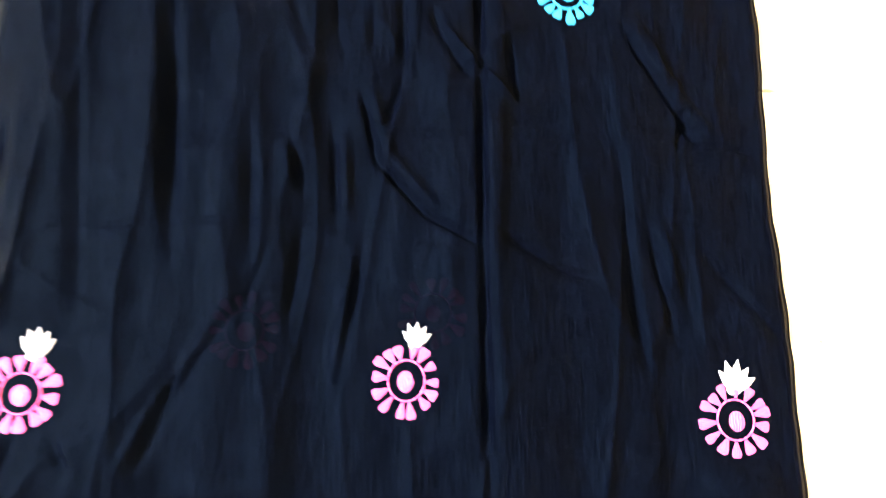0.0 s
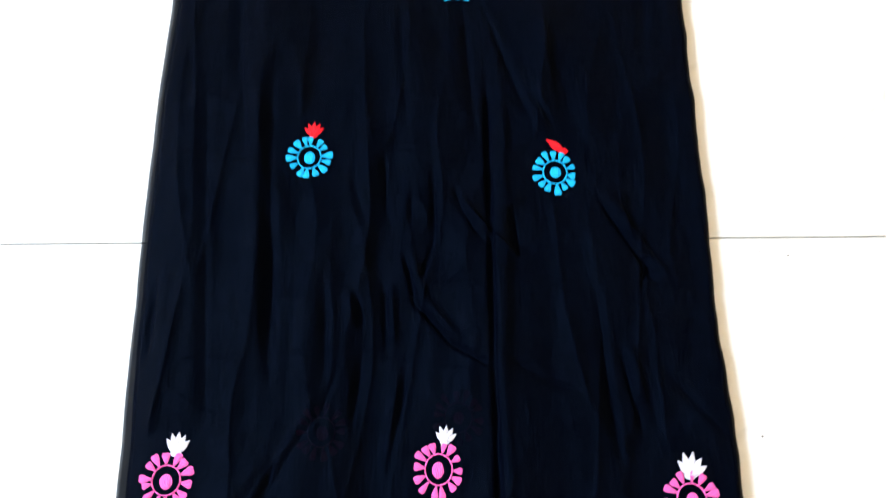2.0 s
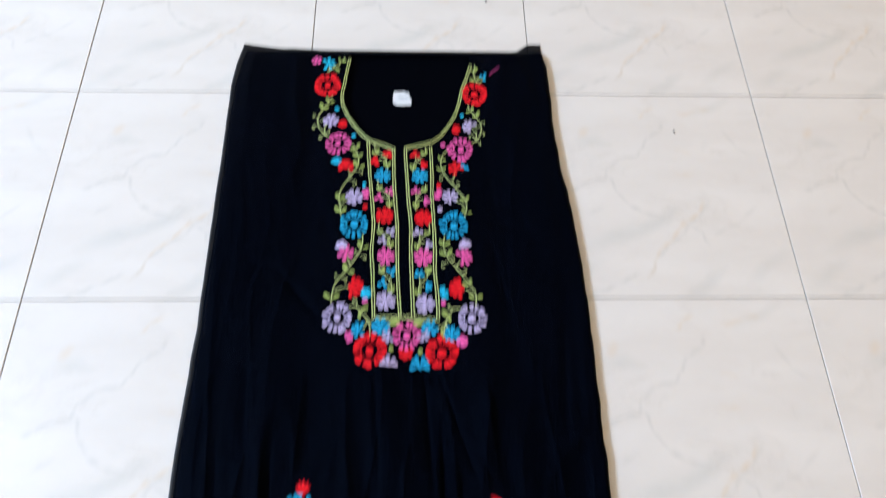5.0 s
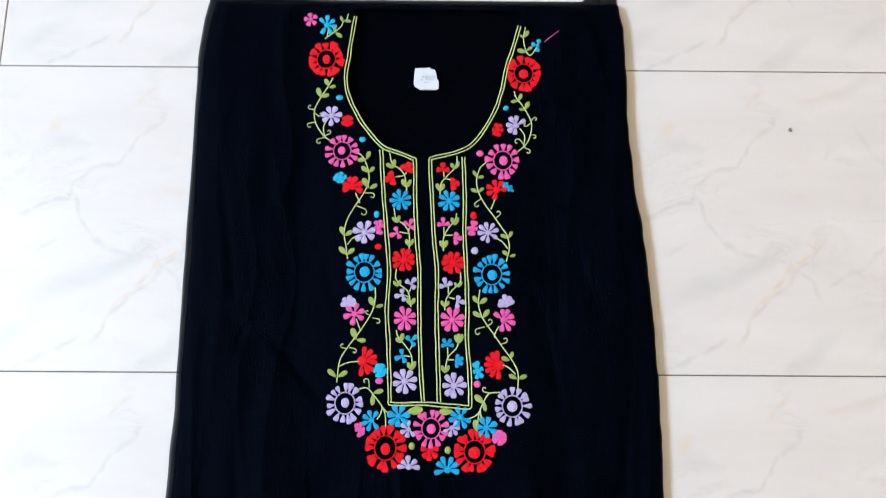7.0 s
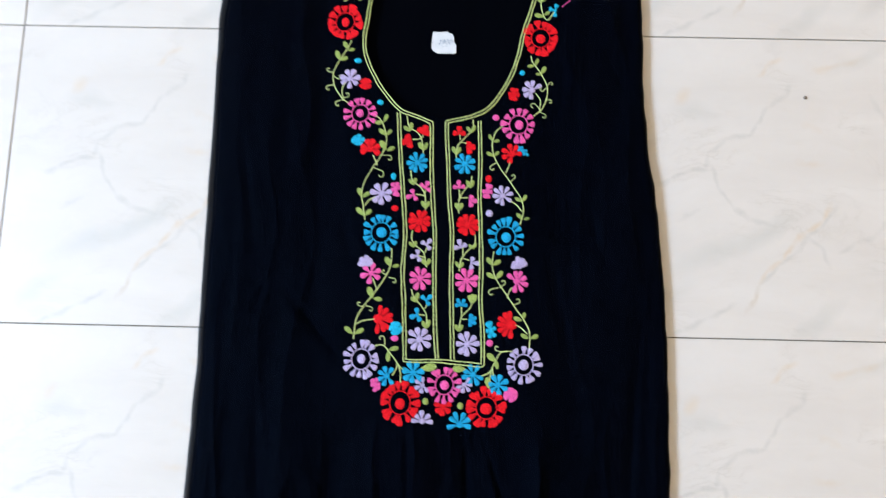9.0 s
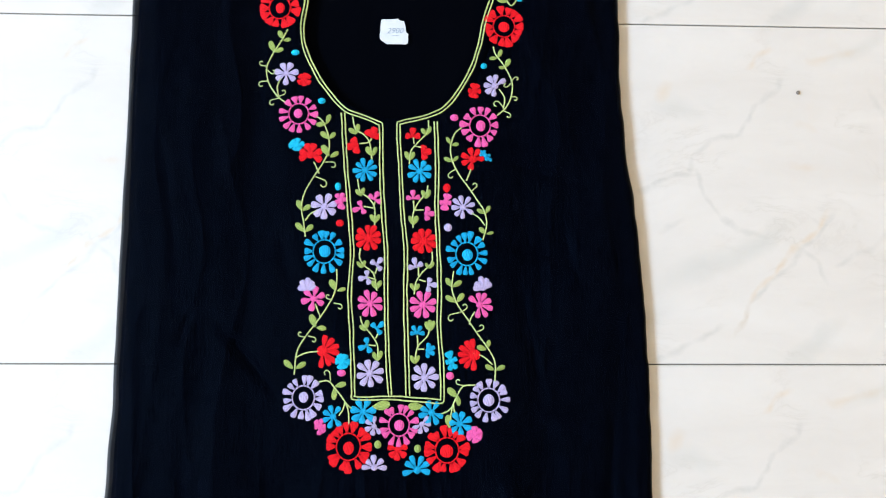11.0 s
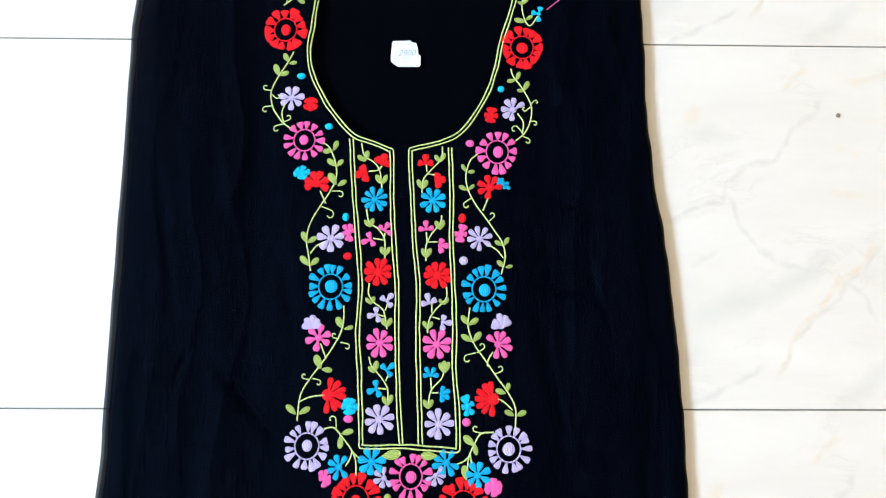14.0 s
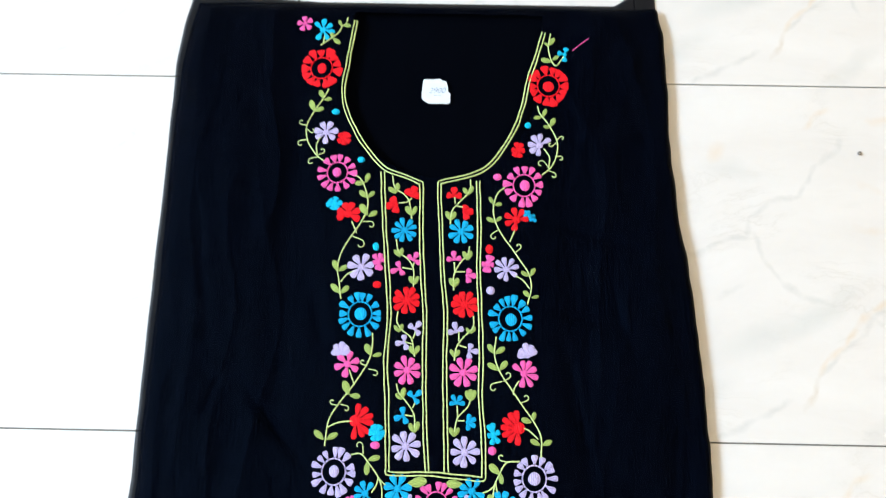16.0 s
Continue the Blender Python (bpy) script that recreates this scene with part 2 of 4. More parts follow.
# ---- the kurta: its outline and its lie ----
Y_TOP, Y_HEM = 0.072, -1.02
LEFT_Y = (-1.02, -0.81, -0.73, -0.60, -0.48, -0.34, -0.20, -0.09, 0.01, 0.05, 0.08)
LEFT_X = (-0.249, -0.252, -0.2545, -0.257, -0.258, -0.2545, -0.2555, -0.2555, -0.2570, -0.2535, -0.248)
RIGHT_Y = (-1.02, -0.80, -0.73, -0.67, -0.60, -0.50, -0.40, -0.32, -0.26, -0.21, -0.17, -0.13, -0.09, -0.03, 0.03, 0.045, 0.06, 0.08)
RIGHT_X = (0.199, 0.1965, 0.195, 0.192, 0.194, 0.194, 0.1935, 0.1945, 0.1925, 0.1885, 0.186, 0.1805, 0.178, 0.176, 0.177, 0.1765, 0.173, 0.172)


def edge_left(y):
    return float(np.interp(y, LEFT_Y, LEFT_X)) + 0.0008 * noise.noise((3.1, y * 28, 0))


def edge_right(y):
    return float(np.interp(y, RIGHT_Y, RIGHT_X)) + 0.0013 * noise.noise((9.7, y * 22, 0)) + 0.0009 * noise.noise((2.7, y * 60, 0))


def front_left(y):
    """The front panel stops a little short of the back panel's edge."""
    return edge_left(y) + 0.0058 + 0.003 * noise.noise((6.3, y * 6, 0))


def crease(x, y, x0, y0, x1, y1, height, width, skew=0.0):
    """A ridge from one point to another; skew makes one flank steeper."""
    dx, dy = x1 - x0, y1 - y0
    n2 = dx * dx + dy * dy
    t = ((x - x0) * dx + (y - y0) * dy) / n2
    if t < -0.25 or t > 1.25:
        return 0.0
    s = ((x - x0) * dy - (y - y0) * dx) / math.sqrt(n2)
    fade = min(1, (t + 0.25) / 0.6, (1.25 - t) / 0.6)
    fade = fade * fade * (3 - 2 * fade)
    w = 0.8 * width * (1 + skew if s > 0 else 1 - skew)
    return height * fade * math.exp(-(s / w) ** 2)


CREASES = []


def fold(x0, y0, x1, y1, height, width, skew):
    """Notes a fold of the cloth with the box that it can reach."""
    if abs(y1 - y0) < 0.25 * abs(x1 - x0) or max(y0, y1) > -0.35:
        height *= 0.45 if max(y0, y1) < -0.35 else 0.8
    reach = 0.25 * math.hypot(x1 - x0, y1 - y0) + 4 * width
    CREASES.append((min(x0, x1) - reach, max(x0, x1) + reach, min(y0, y1) - reach, max(y0, y1) + reach, (x0, y0, x1, y1, height, width, skew)))


fold(0.021, -0.478, 0.022, -0.613, -0.0030, 0.0032, 0.2)
fold(0.022, -0.613, 0.022, -0.710, -0.0030, 0.0032, 0.2)
fold(0.022, -0.710, 0.024, -0.832, -0.0030, 0.0032, 0.2)
fold(0.034, -0.478, 0.033, -0.613, 0.0010, 0.0070, 0.3)
fold(0.033, -0.613, 0.030, -0.710, 0.0010, 0.0070, 0.3)
fold(0.030, -0.710, 0.031, -0.833, 0.0010, 0.0070, 0.3)
fold(-0.046, -0.626, -0.038, -0.663, -0.0020, 0.0030, -0.4)
fold(-0.038, -0.663, -0.011, -0.694, -0.0020, 0.0030, -0.4)
fold(-0.011, -0.694, 0.019, -0.712, -0.0020, 0.0030, -0.4)
fold(-0.040, -0.622, -0.030, -0.659, 0.0013, 0.0050, 0.3)
fold(-0.030, -0.659, -0.004, -0.690, 0.0013, 0.0050, 0.3)
fold(0.110, -0.583, 0.130, -0.617, -0.0022, 0.0032, 0.4)
fold(0.130, -0.617, 0.147, -0.646, -0.0022, 0.0032, 0.4)
fold(0.147, -0.646, 0.190, -0.655, -0.0022, 0.0032, 0.4)
fold(0.116, -0.576, 0.138, -0.617, 0.0013, 0.0060, 0.3)
fold(0.138, -0.617, 0.156, -0.642, 0.0013, 0.0060, 0.3)
fold(0.002, -0.583, 0.022, -0.609, 0.0018, 0.0030, 0.3)
fold(0.022, -0.609, 0.043, -0.628, 0.0018, 0.0030, 0.3)
fold(0.039, -0.588, 0.043, -0.626, -0.0018, 0.0026, 0.3)
fold(-0.006, -0.570, -0.000, -0.588, -0.0016, 0.0030, 0.3)
fold(-0.000, -0.588, 0.015, -0.613, -0.0016, 0.0030, 0.3)
fold(-0.034, -0.647, 0.032, -0.648, -0.0011, 0.0022, 0.0)
fold(0.032, -0.648, 0.107, -0.646, -0.0011, 0.0022, 0.0)
fold(0.107, -0.646, 0.148, -0.640, -0.0014, 0.0030, 0.3)
fold(0.034, -0.638, 0.066, -0.640, -0.0018, 0.0030, 0.3)
fold(-0.234, -0.708, -0.139, -0.700, -0.0010, 0.0022, 0.0)
fold(-0.139, -0.700, -0.068, -0.701, -0.0010, 0.0022, 0.0)
fold(-0.068, -0.701, 0.022, -0.714, -0.0010, 0.0022, 0.0)
fold(0.030, -0.712, 0.107, -0.700, -0.0008, 0.0022, 0.0)
fold(0.107, -0.700, 0.190, -0.695, -0.0008, 0.0022, 0.0)
fold(-0.255, -0.545, -0.156, -0.540, -0.0008, 0.0020, 0.0)
fold(-0.156, -0.540, 0.020, -0.533, -0.0008, 0.0020, 0.0)
fold(0.020, -0.533, 0.192, -0.533, -0.0008, 0.0020, 0.0)
fold(0.102, -0.655, 0.105, -0.718, -0.0024, 0.0042, 0.4)
fold(0.105, -0.718, 0.111, -0.777, -0.0024, 0.0042, 0.4)
fold(0.117, -0.702, 0.128, -0.756, -0.0019, 0.0030, 0.3)
fold(0.123, -0.697, 0.134, -0.748, 0.0013, 0.0040, 0.3)
fold(0.141, -0.630, 0.135, -0.655, -0.0015, 0.0030, 0.3)
fold(0.145, -0.710, 0.189, -0.763, -0.0010, 0.0040, 0.3)
fold(0.032, -0.704, 0.060, -0.721, -0.0016, 0.0034, 0.3)
fold(0.060, -0.721, 0.082, -0.729, -0.0016, 0.0034, 0.3)
fold(-0.082, -0.655, -0.077, -0.682, -0.0019, 0.0030, 0.3)
fold(-0.061, -0.647, -0.058, -0.698, -0.0019, 0.0030, 0.3)
fold(-0.055, -0.651, -0.052, -0.694, 0.0014, 0.0040, 0.3)
fold(-0.088, -0.653, -0.084, -0.678, 0.0012, 0.0040, 0.3)
fold(-0.106, -0.651, -0.103, -0.717, -0.0013, 0.0040, 0.3)
fold(-0.077, -0.705, -0.082, -0.750, -0.0016, 0.0032, 0.3)
fold(-0.049, -0.721, -0.058, -0.783, 0.0016, 0.0034, 0.3)
fold(-0.044, -0.717, -0.052, -0.783, -0.0014, 0.0036, 0.3)
fold(-0.096, -0.717, -0.104, -0.746, -0.0013, 0.0030, 0.3)
fold(-0.118, -0.750, -0.151, -0.802, 0.0010, 0.0040, -0.2)
fold(-0.151, -0.802, -0.163, -0.830, 0.0010, 0.0040, -0.2)
fold(-0.108, -0.746, -0.143, -0.802, -0.0008, 0.0040, 0.3)
fold(-0.143, -0.802, -0.155, -0.830, -0.0008, 0.0040, 0.3)
fold(-0.135, -0.775, -0.144, -0.799, -0.0012, 0.0030, 0.3)
fold(-0.157, -0.481, -0.148, -0.701, -0.0018, 0.0060, 0.5)
fold(-0.167, -0.481, -0.156, -0.701, 0.0010, 0.0080, 0.3)
fold(-0.213, -0.482, -0.190, -0.746, -0.0011, 0.0060, 0.4)
fold(-0.239, -0.647, -0.239, -0.701, -0.0018, 0.0040, 0.3)
fold(-0.213, -0.808, -0.218, -0.829, -0.0016, 0.0040, 0.3)
fold(-0.199, -0.808, -0.186, -0.829, -0.0016, 0.0040, 0.3)
fold(-0.063, -0.540, -0.060, -0.592, -0.0012, 0.0030, 0.3)
fold(-0.023, -0.553, -0.022, -0.613, -0.0017, 0.0032, 0.3)
fold(-0.022, -0.613, -0.031, -0.642, -0.0017, 0.0032, 0.3)
fold(-0.040, -0.571, -0.040, -0.597, -0.0012, 0.0030, 0.3)
fold(-0.087, -0.562, -0.077, -0.598, -0.0009, 0.0040, 0.3)
fold(0.059, -0.487, 0.078, -0.522, -0.0014, 0.0034, 0.3)
fold(-0.051, -0.403, -0.045, -0.513, -0.0011, 0.0040, 0.3)
fold(0.003, -0.404, 0.011, -0.514, -0.0013, 0.0040, 0.3)
fold(0.021, -0.404, 0.058, -0.514, -0.0013, 0.0036, 0.3)
fold(0.069, -0.405, 0.076, -0.492, 0.0011, 0.0050, 0.3)
fold(0.163, -0.338, 0.154, -0.470, -0.0012, 0.0060, 0.3)
fold(-0.193, -0.395, -0.173, -0.566, -0.0011, 0.0070, 0.3)
fold(-0.151, -0.566, -0.143, -0.740, -0.0014, 0.0060, 0.3)
fold(-0.168, -0.271, -0.119, -0.328, -0.0018, 0.0060, 0.3)
fold(-0.191, -0.262, -0.201, -0.291, -0.0013, 0.0040, 0.3)
fold(-0.117, -0.195, -0.111, -0.240, -0.0010, 0.0080, 0.3)
fold(0.062, -0.126, 0.141, -0.151, -0.0016, 0.0060, 0.3)
fold(0.072, -0.205, 0.127, -0.215, -0.0015, 0.0050, 0.3)
fold(0.123, -0.190, 0.131, -0.228, -0.0011, 0.0050, 0.3)
fold(0.084, -0.236, 0.100, -0.320, -0.0010, 0.0070, 0.3)
fold(-0.222, -0.118, -0.205, -0.224, -0.0010, 0.0070, 0.3)


# the close stitching of the skirt's flowers keeps the cloth flat under them
SKIRT_FLOWERS = ((-0.124, -0.535), (0.076, -0.551), (-0.212, -0.783), (-0.018, -0.777), (0.158, -0.797))
# the folds that reach each strip of the length, two centimetres wide
NEAR_CREASES = [[c for c in CREASES if c[2] < j / 50 - 1.18 and c[3] > j / 50 - 1.2] for j in range(80)]


def lie(x, y):
    """Height of the front panel's cloth over the floor."""
    l, r = front_left(y), edge_right(y)
    d = max(0.0, min(x - l, r - x, (Y_TOP - y) * 1.5))
    z = 0.0018 + 0.0062 * (1 - math.exp(-max(0.0, min(x - l, (Y_TOP - y) * 1.5)) / 0.006)) * (1 - math.exp(-max(0.0, r - x) / 0.0016))
    z += 0.0022 * math.exp(-((r - x - 0.006) / 0.010) ** 2) * (1 - math.exp(-max(0.0, r - x) / 0.0016))
    z += 0.0018 * min(1.0, d / 0.03)
    low = min(1.0, max(0.0, (-0.36 - y) / 0.16))
    stiff = 1.0
    for fx, fy in SKIRT_FLOWERS:
        stiff = min(stiff, 0.12 + 0.88 * min(1.0, max(0.0, (math.hypot(x - fx, y - fy) - 0.028) / 0.018)))
    sewn = min(1.0, max(0.0, (0.125 - abs(x + 0.02)) / 0.03)) * min(1.0, max(0.0, (y + 0.41) / 0.03))
    calm = min(1, d / 0.02) * min(stiff + 0.1, 1 - 0.72 * sewn)
    z += (0.0058 - 0.0014 * low) * noise.noise((x * 18, y * 4, 0.3)) * calm
    z += (0.0016 + 0.0024 * low) * noise.noise((x * 45, y * 11, 5.3)) * calm
    warp = 0.5 * noise.noise((x * 9, y * 7, 2.2))
    sharp = 1 - abs(noise.noise((x * 13 + warp, y * 2.4 - 0.4 * warp, 8.1)))
    z += (0.0024 + 0.0012 * low) * sharp ** 9 * calm
    sharp = 1 - abs(noise.noise((x * 24 - warp, y * 4.5 + 0.5 * warp, 4.7)))
    z += (0.0010 + 0.0014 * low) * sharp ** 9 * calm
    sharp = 1 - abs(noise.noise((x * 15 + 2 * warp + y * 9, y * 21 - 2 * warp - x * 6, 3.3)))
    z += 0.0021 * low * sharp ** 12 * max(0.0, 0.35 + noise.noise((x * 8, y * 8, 6.6))) * calm
    z += 0.0008 * low * noise.noise((x * 70 + 3 * warp, y * 42 - 2 * warp, 1.9)) * calm
    for x_min, x_max, y_min, y_max, c in NEAR_CREASES[int((y + 1.2) * 50)]:
        if x_min < x < x_max and y_min < y < y_max:
            z += 2.3 * stiff * crease(x, y, *c)
    return max(z, 0.0016 if d < 0.004 else 0.0035)


kurta = new("kurta")
kurta.empty_display_size = 0.1
tagged(kurta, "black sheer georgette kurta with bright floral embroidery, laid flat", "dress")


def panel(name, columns, rows, left, right, height, y_top, y_hem, inside=None, label="", cloth=None):
    bm = bmesh.new()
    grid = []
    for j in range(rows + 1):
        row = []
        for i in range(columns + 1):
            y0 = y_hem + (y_top(i / columns) - y_hem) * j / rows
            x = left(y0) + (right(y0) - left(y0)) * i / columns
            row.append(bm.verts.new((x, y0, height(x, y0))))
        grid.append(row)
    for j in range(rows):
        for i in range(columns):
            q = (grid[j][i], grid[j][i + 1], grid[j + 1][i + 1], grid[j + 1][i])
            if inside:
                c = (q[0].co + q[2].co) / 2
                if inside(c.x, c.y):
                    continue
            bm.faces.new(q)
    for v in [v for v in bm.verts if not v.link_faces]:
        bm.verts.remove(v)
    return link_mesh(name, bm, cloth or FABRIC, kurta, label)


def in_neck(x, y):
    """Inside the deep round neck, which runs out into the slit of the placket."""
    m = -0.0215
    if y > -0.012:
        return -0.0835 + 0.11 * max(0.0, y) < x - m < 0.0825 + 0.11 * max(0.0, y) and y < 0.060
    if y > -0.098:
        return ((x - m) / 0.082) ** 2 + ((y + 0.012) / 0.082) ** 2 < 1
    return False


panel("front_panel", 380, 860, front_left, edge_right, lie, lambda s: Y_TOP - 0.004 * s + 0.002 * math.sin(s * 9), Y_HEM, in_neck)
panel("back_panel", 90, 160, edge_left, lambda y: edge_right(y) - 0.001,
      lambda x, y: 0.0012, lambda s: Y_TOP + 0.003 + 0.011 * max(0, 1 - s / 0.13) + 0.003 * max(0, 1 - abs(s - 0.16) / 0.12) + 0.014 * min(1, max(0, (s - 0.915) / 0.04)), Y_HEM - 0.006, None, "", SHEER)
panel("lining", 110, 200, lambda y: front_left(y) + 0.003, lambda y: edge_right(y) - 0.004,
      lambda x, y: 0.0026 + 0.0016 * noise.noise((x * 42, y * 9, 7)) * (1 if y > -0.1 else 0), lambda s: Y_TOP - 0.003, Y_HEM + 0.02, None, "opaque black lining", LINING)

# ---- embroidery ----
RED = thread("red_thread", (0.74, 0.002, 0.010))
BLUE = thread("turquoise_thread", (0.0, 0.36, 0.68))
PINK = thread("pink_thread", (0.82, 0.105, 0.39))
LAVENDER = thread("lavender_thread", (0.49, 0.42, 0.70))
WHITE = thread("white_thread", (0.60, 0.57, 0.66))
CYAN = thread("cyan_thread", (0.0, 0.46, 0.74))
LEAF = thread("olive_green_thread", (0.32, 0.43, 0.11))
VINE = cord("green_cord", (0.50, 0.60, 0.24))
COLOUR_WORD = {RED: "red", BLUE: "turquoise", CYAN: "bright cyan", PINK: "pink", LAVENDER: "lavender", WHITE: "white", LEAF: "olive green"}


def petal_shape(name, widths, material):
    """A stuffed satin-stitch petal, one unit long, wide and high."""
    bm = bmesh.new()
    rows = []
    n = len(widths) - 1
    for k, w in enumerate(widths):
        end = math.sqrt(max(0.0, 1 - (2 * k / n - 1) ** 4))
        rows.append([bm.verts.new((c * w / 2, k / n, (1 - c * c) ** 0.5 * (0.25 + 0.75 * end))) for c in (-1, -0.6, 0, 0.6, 1)])
    for a, b in zip(rows, rows[1:]):
        for i in range(4):
            bm.faces.new((a[i], a[i + 1], b[i + 1], b[i]))
    bm.faces.new(rows[0])
    bm.faces.new(rows[-1][::-1])
    me = bpy.data.meshes.new(name)
    bm.normal_update()
    bm.to_mesh(me)
    bm.free()
    for p in me.polygons:
        p.use_smooth = True
    me.materials.append(material)
    return me


WEDGE = (0.28, 0.40, 0.55, 0.71, 0.87, 1.00, 0.99, 0.68)
DROP = (0.24, 0.34, 0.50, 0.70, 0.90, 1.00, 0.95, 0.60)
POINTED = (0.18, 0.52, 0.84, 1.00, 0.98, 0.78, 0.46, 0.10)
BLUNT = (0.26, 0.48, 0.74, 0.95, 1.00, 0.96, 0.78, 0.36)
SHAPES = {}


def stitch(name, parent, ax, ay, bx, by, width, height, shape, material):
    """A petal, leaf or bud sewn on the cloth from one point to another."""
    key = (shape, material.name)
    if key not in SHAPES:
        SHAPES[key] = petal_shape(name, shape, material)
    a, b = Vector((ax, ay, ground(ax, ay))), Vector((bx, by, ground(bx, by)))
    along = b - a
    side = along.cross(Vector((0, 0, 1))).normalized()
    up = side.cross(along).normalized()
    a.z += max(0.0, ground((ax + bx) / 2, (ay + by) / 2) - (a.z + b.z) / 2) + 0.0001
    m = Matrix((side * width, along, up * height)).transposed().to_4x4()
    m.translation = a
    ob = new(name, SHAPES[key])
    ob.parent = parent
    ob.matrix_basis = m
    return ob


LIFT = [0.0]


def ground(x, y):
    return LIFT[0] if LIFT[0] else lie(x, y) - 0.0001


def smooth_path(points, step=0.0012, closed=False):
    """Points along a curve through the given ones."""
    p = [Vector((x, y, 0)) for x, y in points]
    if closed:
        q = [p[-1]] + p + p[:2]
    else:
        q = [2 * p[0] - p[1]] + p + [2 * p[-1] - p[-2]]
    out = []
    for a, b, c, d in zip(q, q[1:], q[2:], q[3:]):
        k = max(2, int((c - b).length / step))
        for i in range(k):
            t = i / k
            out.append(0.5 * (2 * b + (c - a) * t + (2 * a - 5 * b + 4 * c - d) * t * t + (3 * b - a - 3 * c + d) * t ** 3))
    if not closed:
        out.append(p[-1])
    return out


def cord_mesh(bm, path, width, high, closed=False):
    """A half-round stitched cord lying on the cloth, with the swell of each stitch."""
    rings = []
    n = len(path)
    for i, p in enumerate(path):
        a, b = (path[i - 1], path[(i + 1) % n]) if closed else (path[max(0, i - 1)], path[min(n - 1, i + 1)])
        d = (b - a).normalized()
        s = Vector((d.y, -d.x, 0))
        w = width / 2 * (1 + 0.22 * math.sin(i * 2.1) + 0.15 * noise.noise((p.x * 400, p.y * 400, 1)))
        z = ground(p.x, p.y)
        rings.append([bm.verts.new((p.x + s.x * w * c, p.y + s.y * w * c, z + high * h)) for c, h in ((-1, -0.1), (-0.6, 0.75), (0, 1), (0.6, 0.75), (1, -0.1))])
    pairs = list(zip(rings, rings[1:])) + ([(rings[-1], rings[0])] if closed else [])
    for a, b in pairs:
        for i in range(4):
            bm.faces.new((a[i], b[i], b[i + 1], a[i + 1]))


def cord_part(name, parent, points, width, material, high=0.0008, label=""):
    bm = bmesh.new()
    cord_mesh(bm, smooth_path(points), width, high)
    return link_mesh(name, bm, material, parent, label)


def dome(name, parent, x, y, rx, ry, high, material, label=""):
    """A low stuffed disc of stitches."""
    bm = bmesh.new()
    z = ground(x, y) - 0.0002
    top = bm.verts.new((x, y, z + high))
    last = None
    for f, h in ((0.45, 0.92), (0.8, 0.62), (1.0, 0.0)):
        ring = [bm.verts.new((x + rx * f * math.cos(a) * (1 + 0.06 * noise.noise((x * 90, a, 2))), y + ry * f * math.sin(a), z + high * h)) for a in [i * math.tau / 16 for i in range(16)]]
        for i in range(16):
            if last:
                bm.faces.new((last[i], ring[i], ring[(i + 1) % 16], last[(i + 1) % 16]))
            else:
                bm.faces.new((top, ring[i], ring[(i + 1) % 16]))
        last = ring
    return link_mesh(name, bm, material, parent, label)


def daisy(x, y, r, count, colour, squash=1.0):
    """A wheel flower: wedge petals round a ring, with a round heart inside."""
    turn = random.uniform(0, 1)
    bm = bmesh.new()
    cord_mesh(bm, smooth_path([(x + 0.53 * r * math.cos(a), y + 0.53 * r * squash * math.sin(a)) for a in [k * math.tau / 10 for k in range(10)]], 0.0008, True), 0.0013, 0.0009, True)
    flower = link_mesh("flower", bm, colour, kurta, COLOUR_WORD[colour] + " satin-stitched wheel flower with a ring")
    dome("flower_heart", flower, x + random.uniform(-0.02, 0.05) * r, y + random.uniform(-0.06, 0.02) * r, random.uniform(0.24, 0.31) * r, random.uniform(0.26, 0.32) * r * squash, 0.0010, colour)
    for k in range(count):
        a = (k + turn) * math.tau / count + random.uniform(-0.10, 0.10)
        far = r * random.uniform(0.91, 1.07)
        c, s = math.cos(a), math.sin(a) * squash
        w = math.tau * 0.86 * r / count * random.uniform(0.68, 0.92) * (1.38 if colour is RED else 1.0)
        stitch("petal", flower, x + 0.57 * r * c, y + 0.57 * r * s, x + far * c, y + far * s, w, 0.0009, WEDGE, colour)
    return flower


def blossom(x, y, r, count, colour, turn=0.0, span=360.0):
    """A small flower of drop-shaped petals from one middle; a span under 360 opens like a fan."""
    whole = span >= 359
    flower = dome("flower", kurta, x, y, (0.38 if colour is RED else 0.30) * r, (0.36 if colour is RED else 0.28) * r, 0.0010, colour, COLOUR_WORD[colour] + " satin-stitched " + ("blossom" if whole else "half-open blossom"))
    for k in range(count):
        f = k / count if whole else k / max(1, count - 1) - 0.5
        a = radians(turn + span * f) + random.uniform(-0.08, 0.08)
        far = r * random.uniform(0.92, 1.06)
        w = radians(span) * ((0.92 if whole and count < 7 else 0.68 if whole else 0.68 if span > 245 else 0.78) * (1.15 if colour is RED else 1.0)) * r / max(count if whole else count - 0.4, 1) * random.uniform(0.80, 0.95)
        c, s = math.cos(a), math.sin(a)
        stitch("petal", flower, x + 0.16 * r * c, y + 0.16 * r * s, x + far * c, y + far * s, min(w, 0.75 * r), 0.0009, DROP, colour)
    return flower


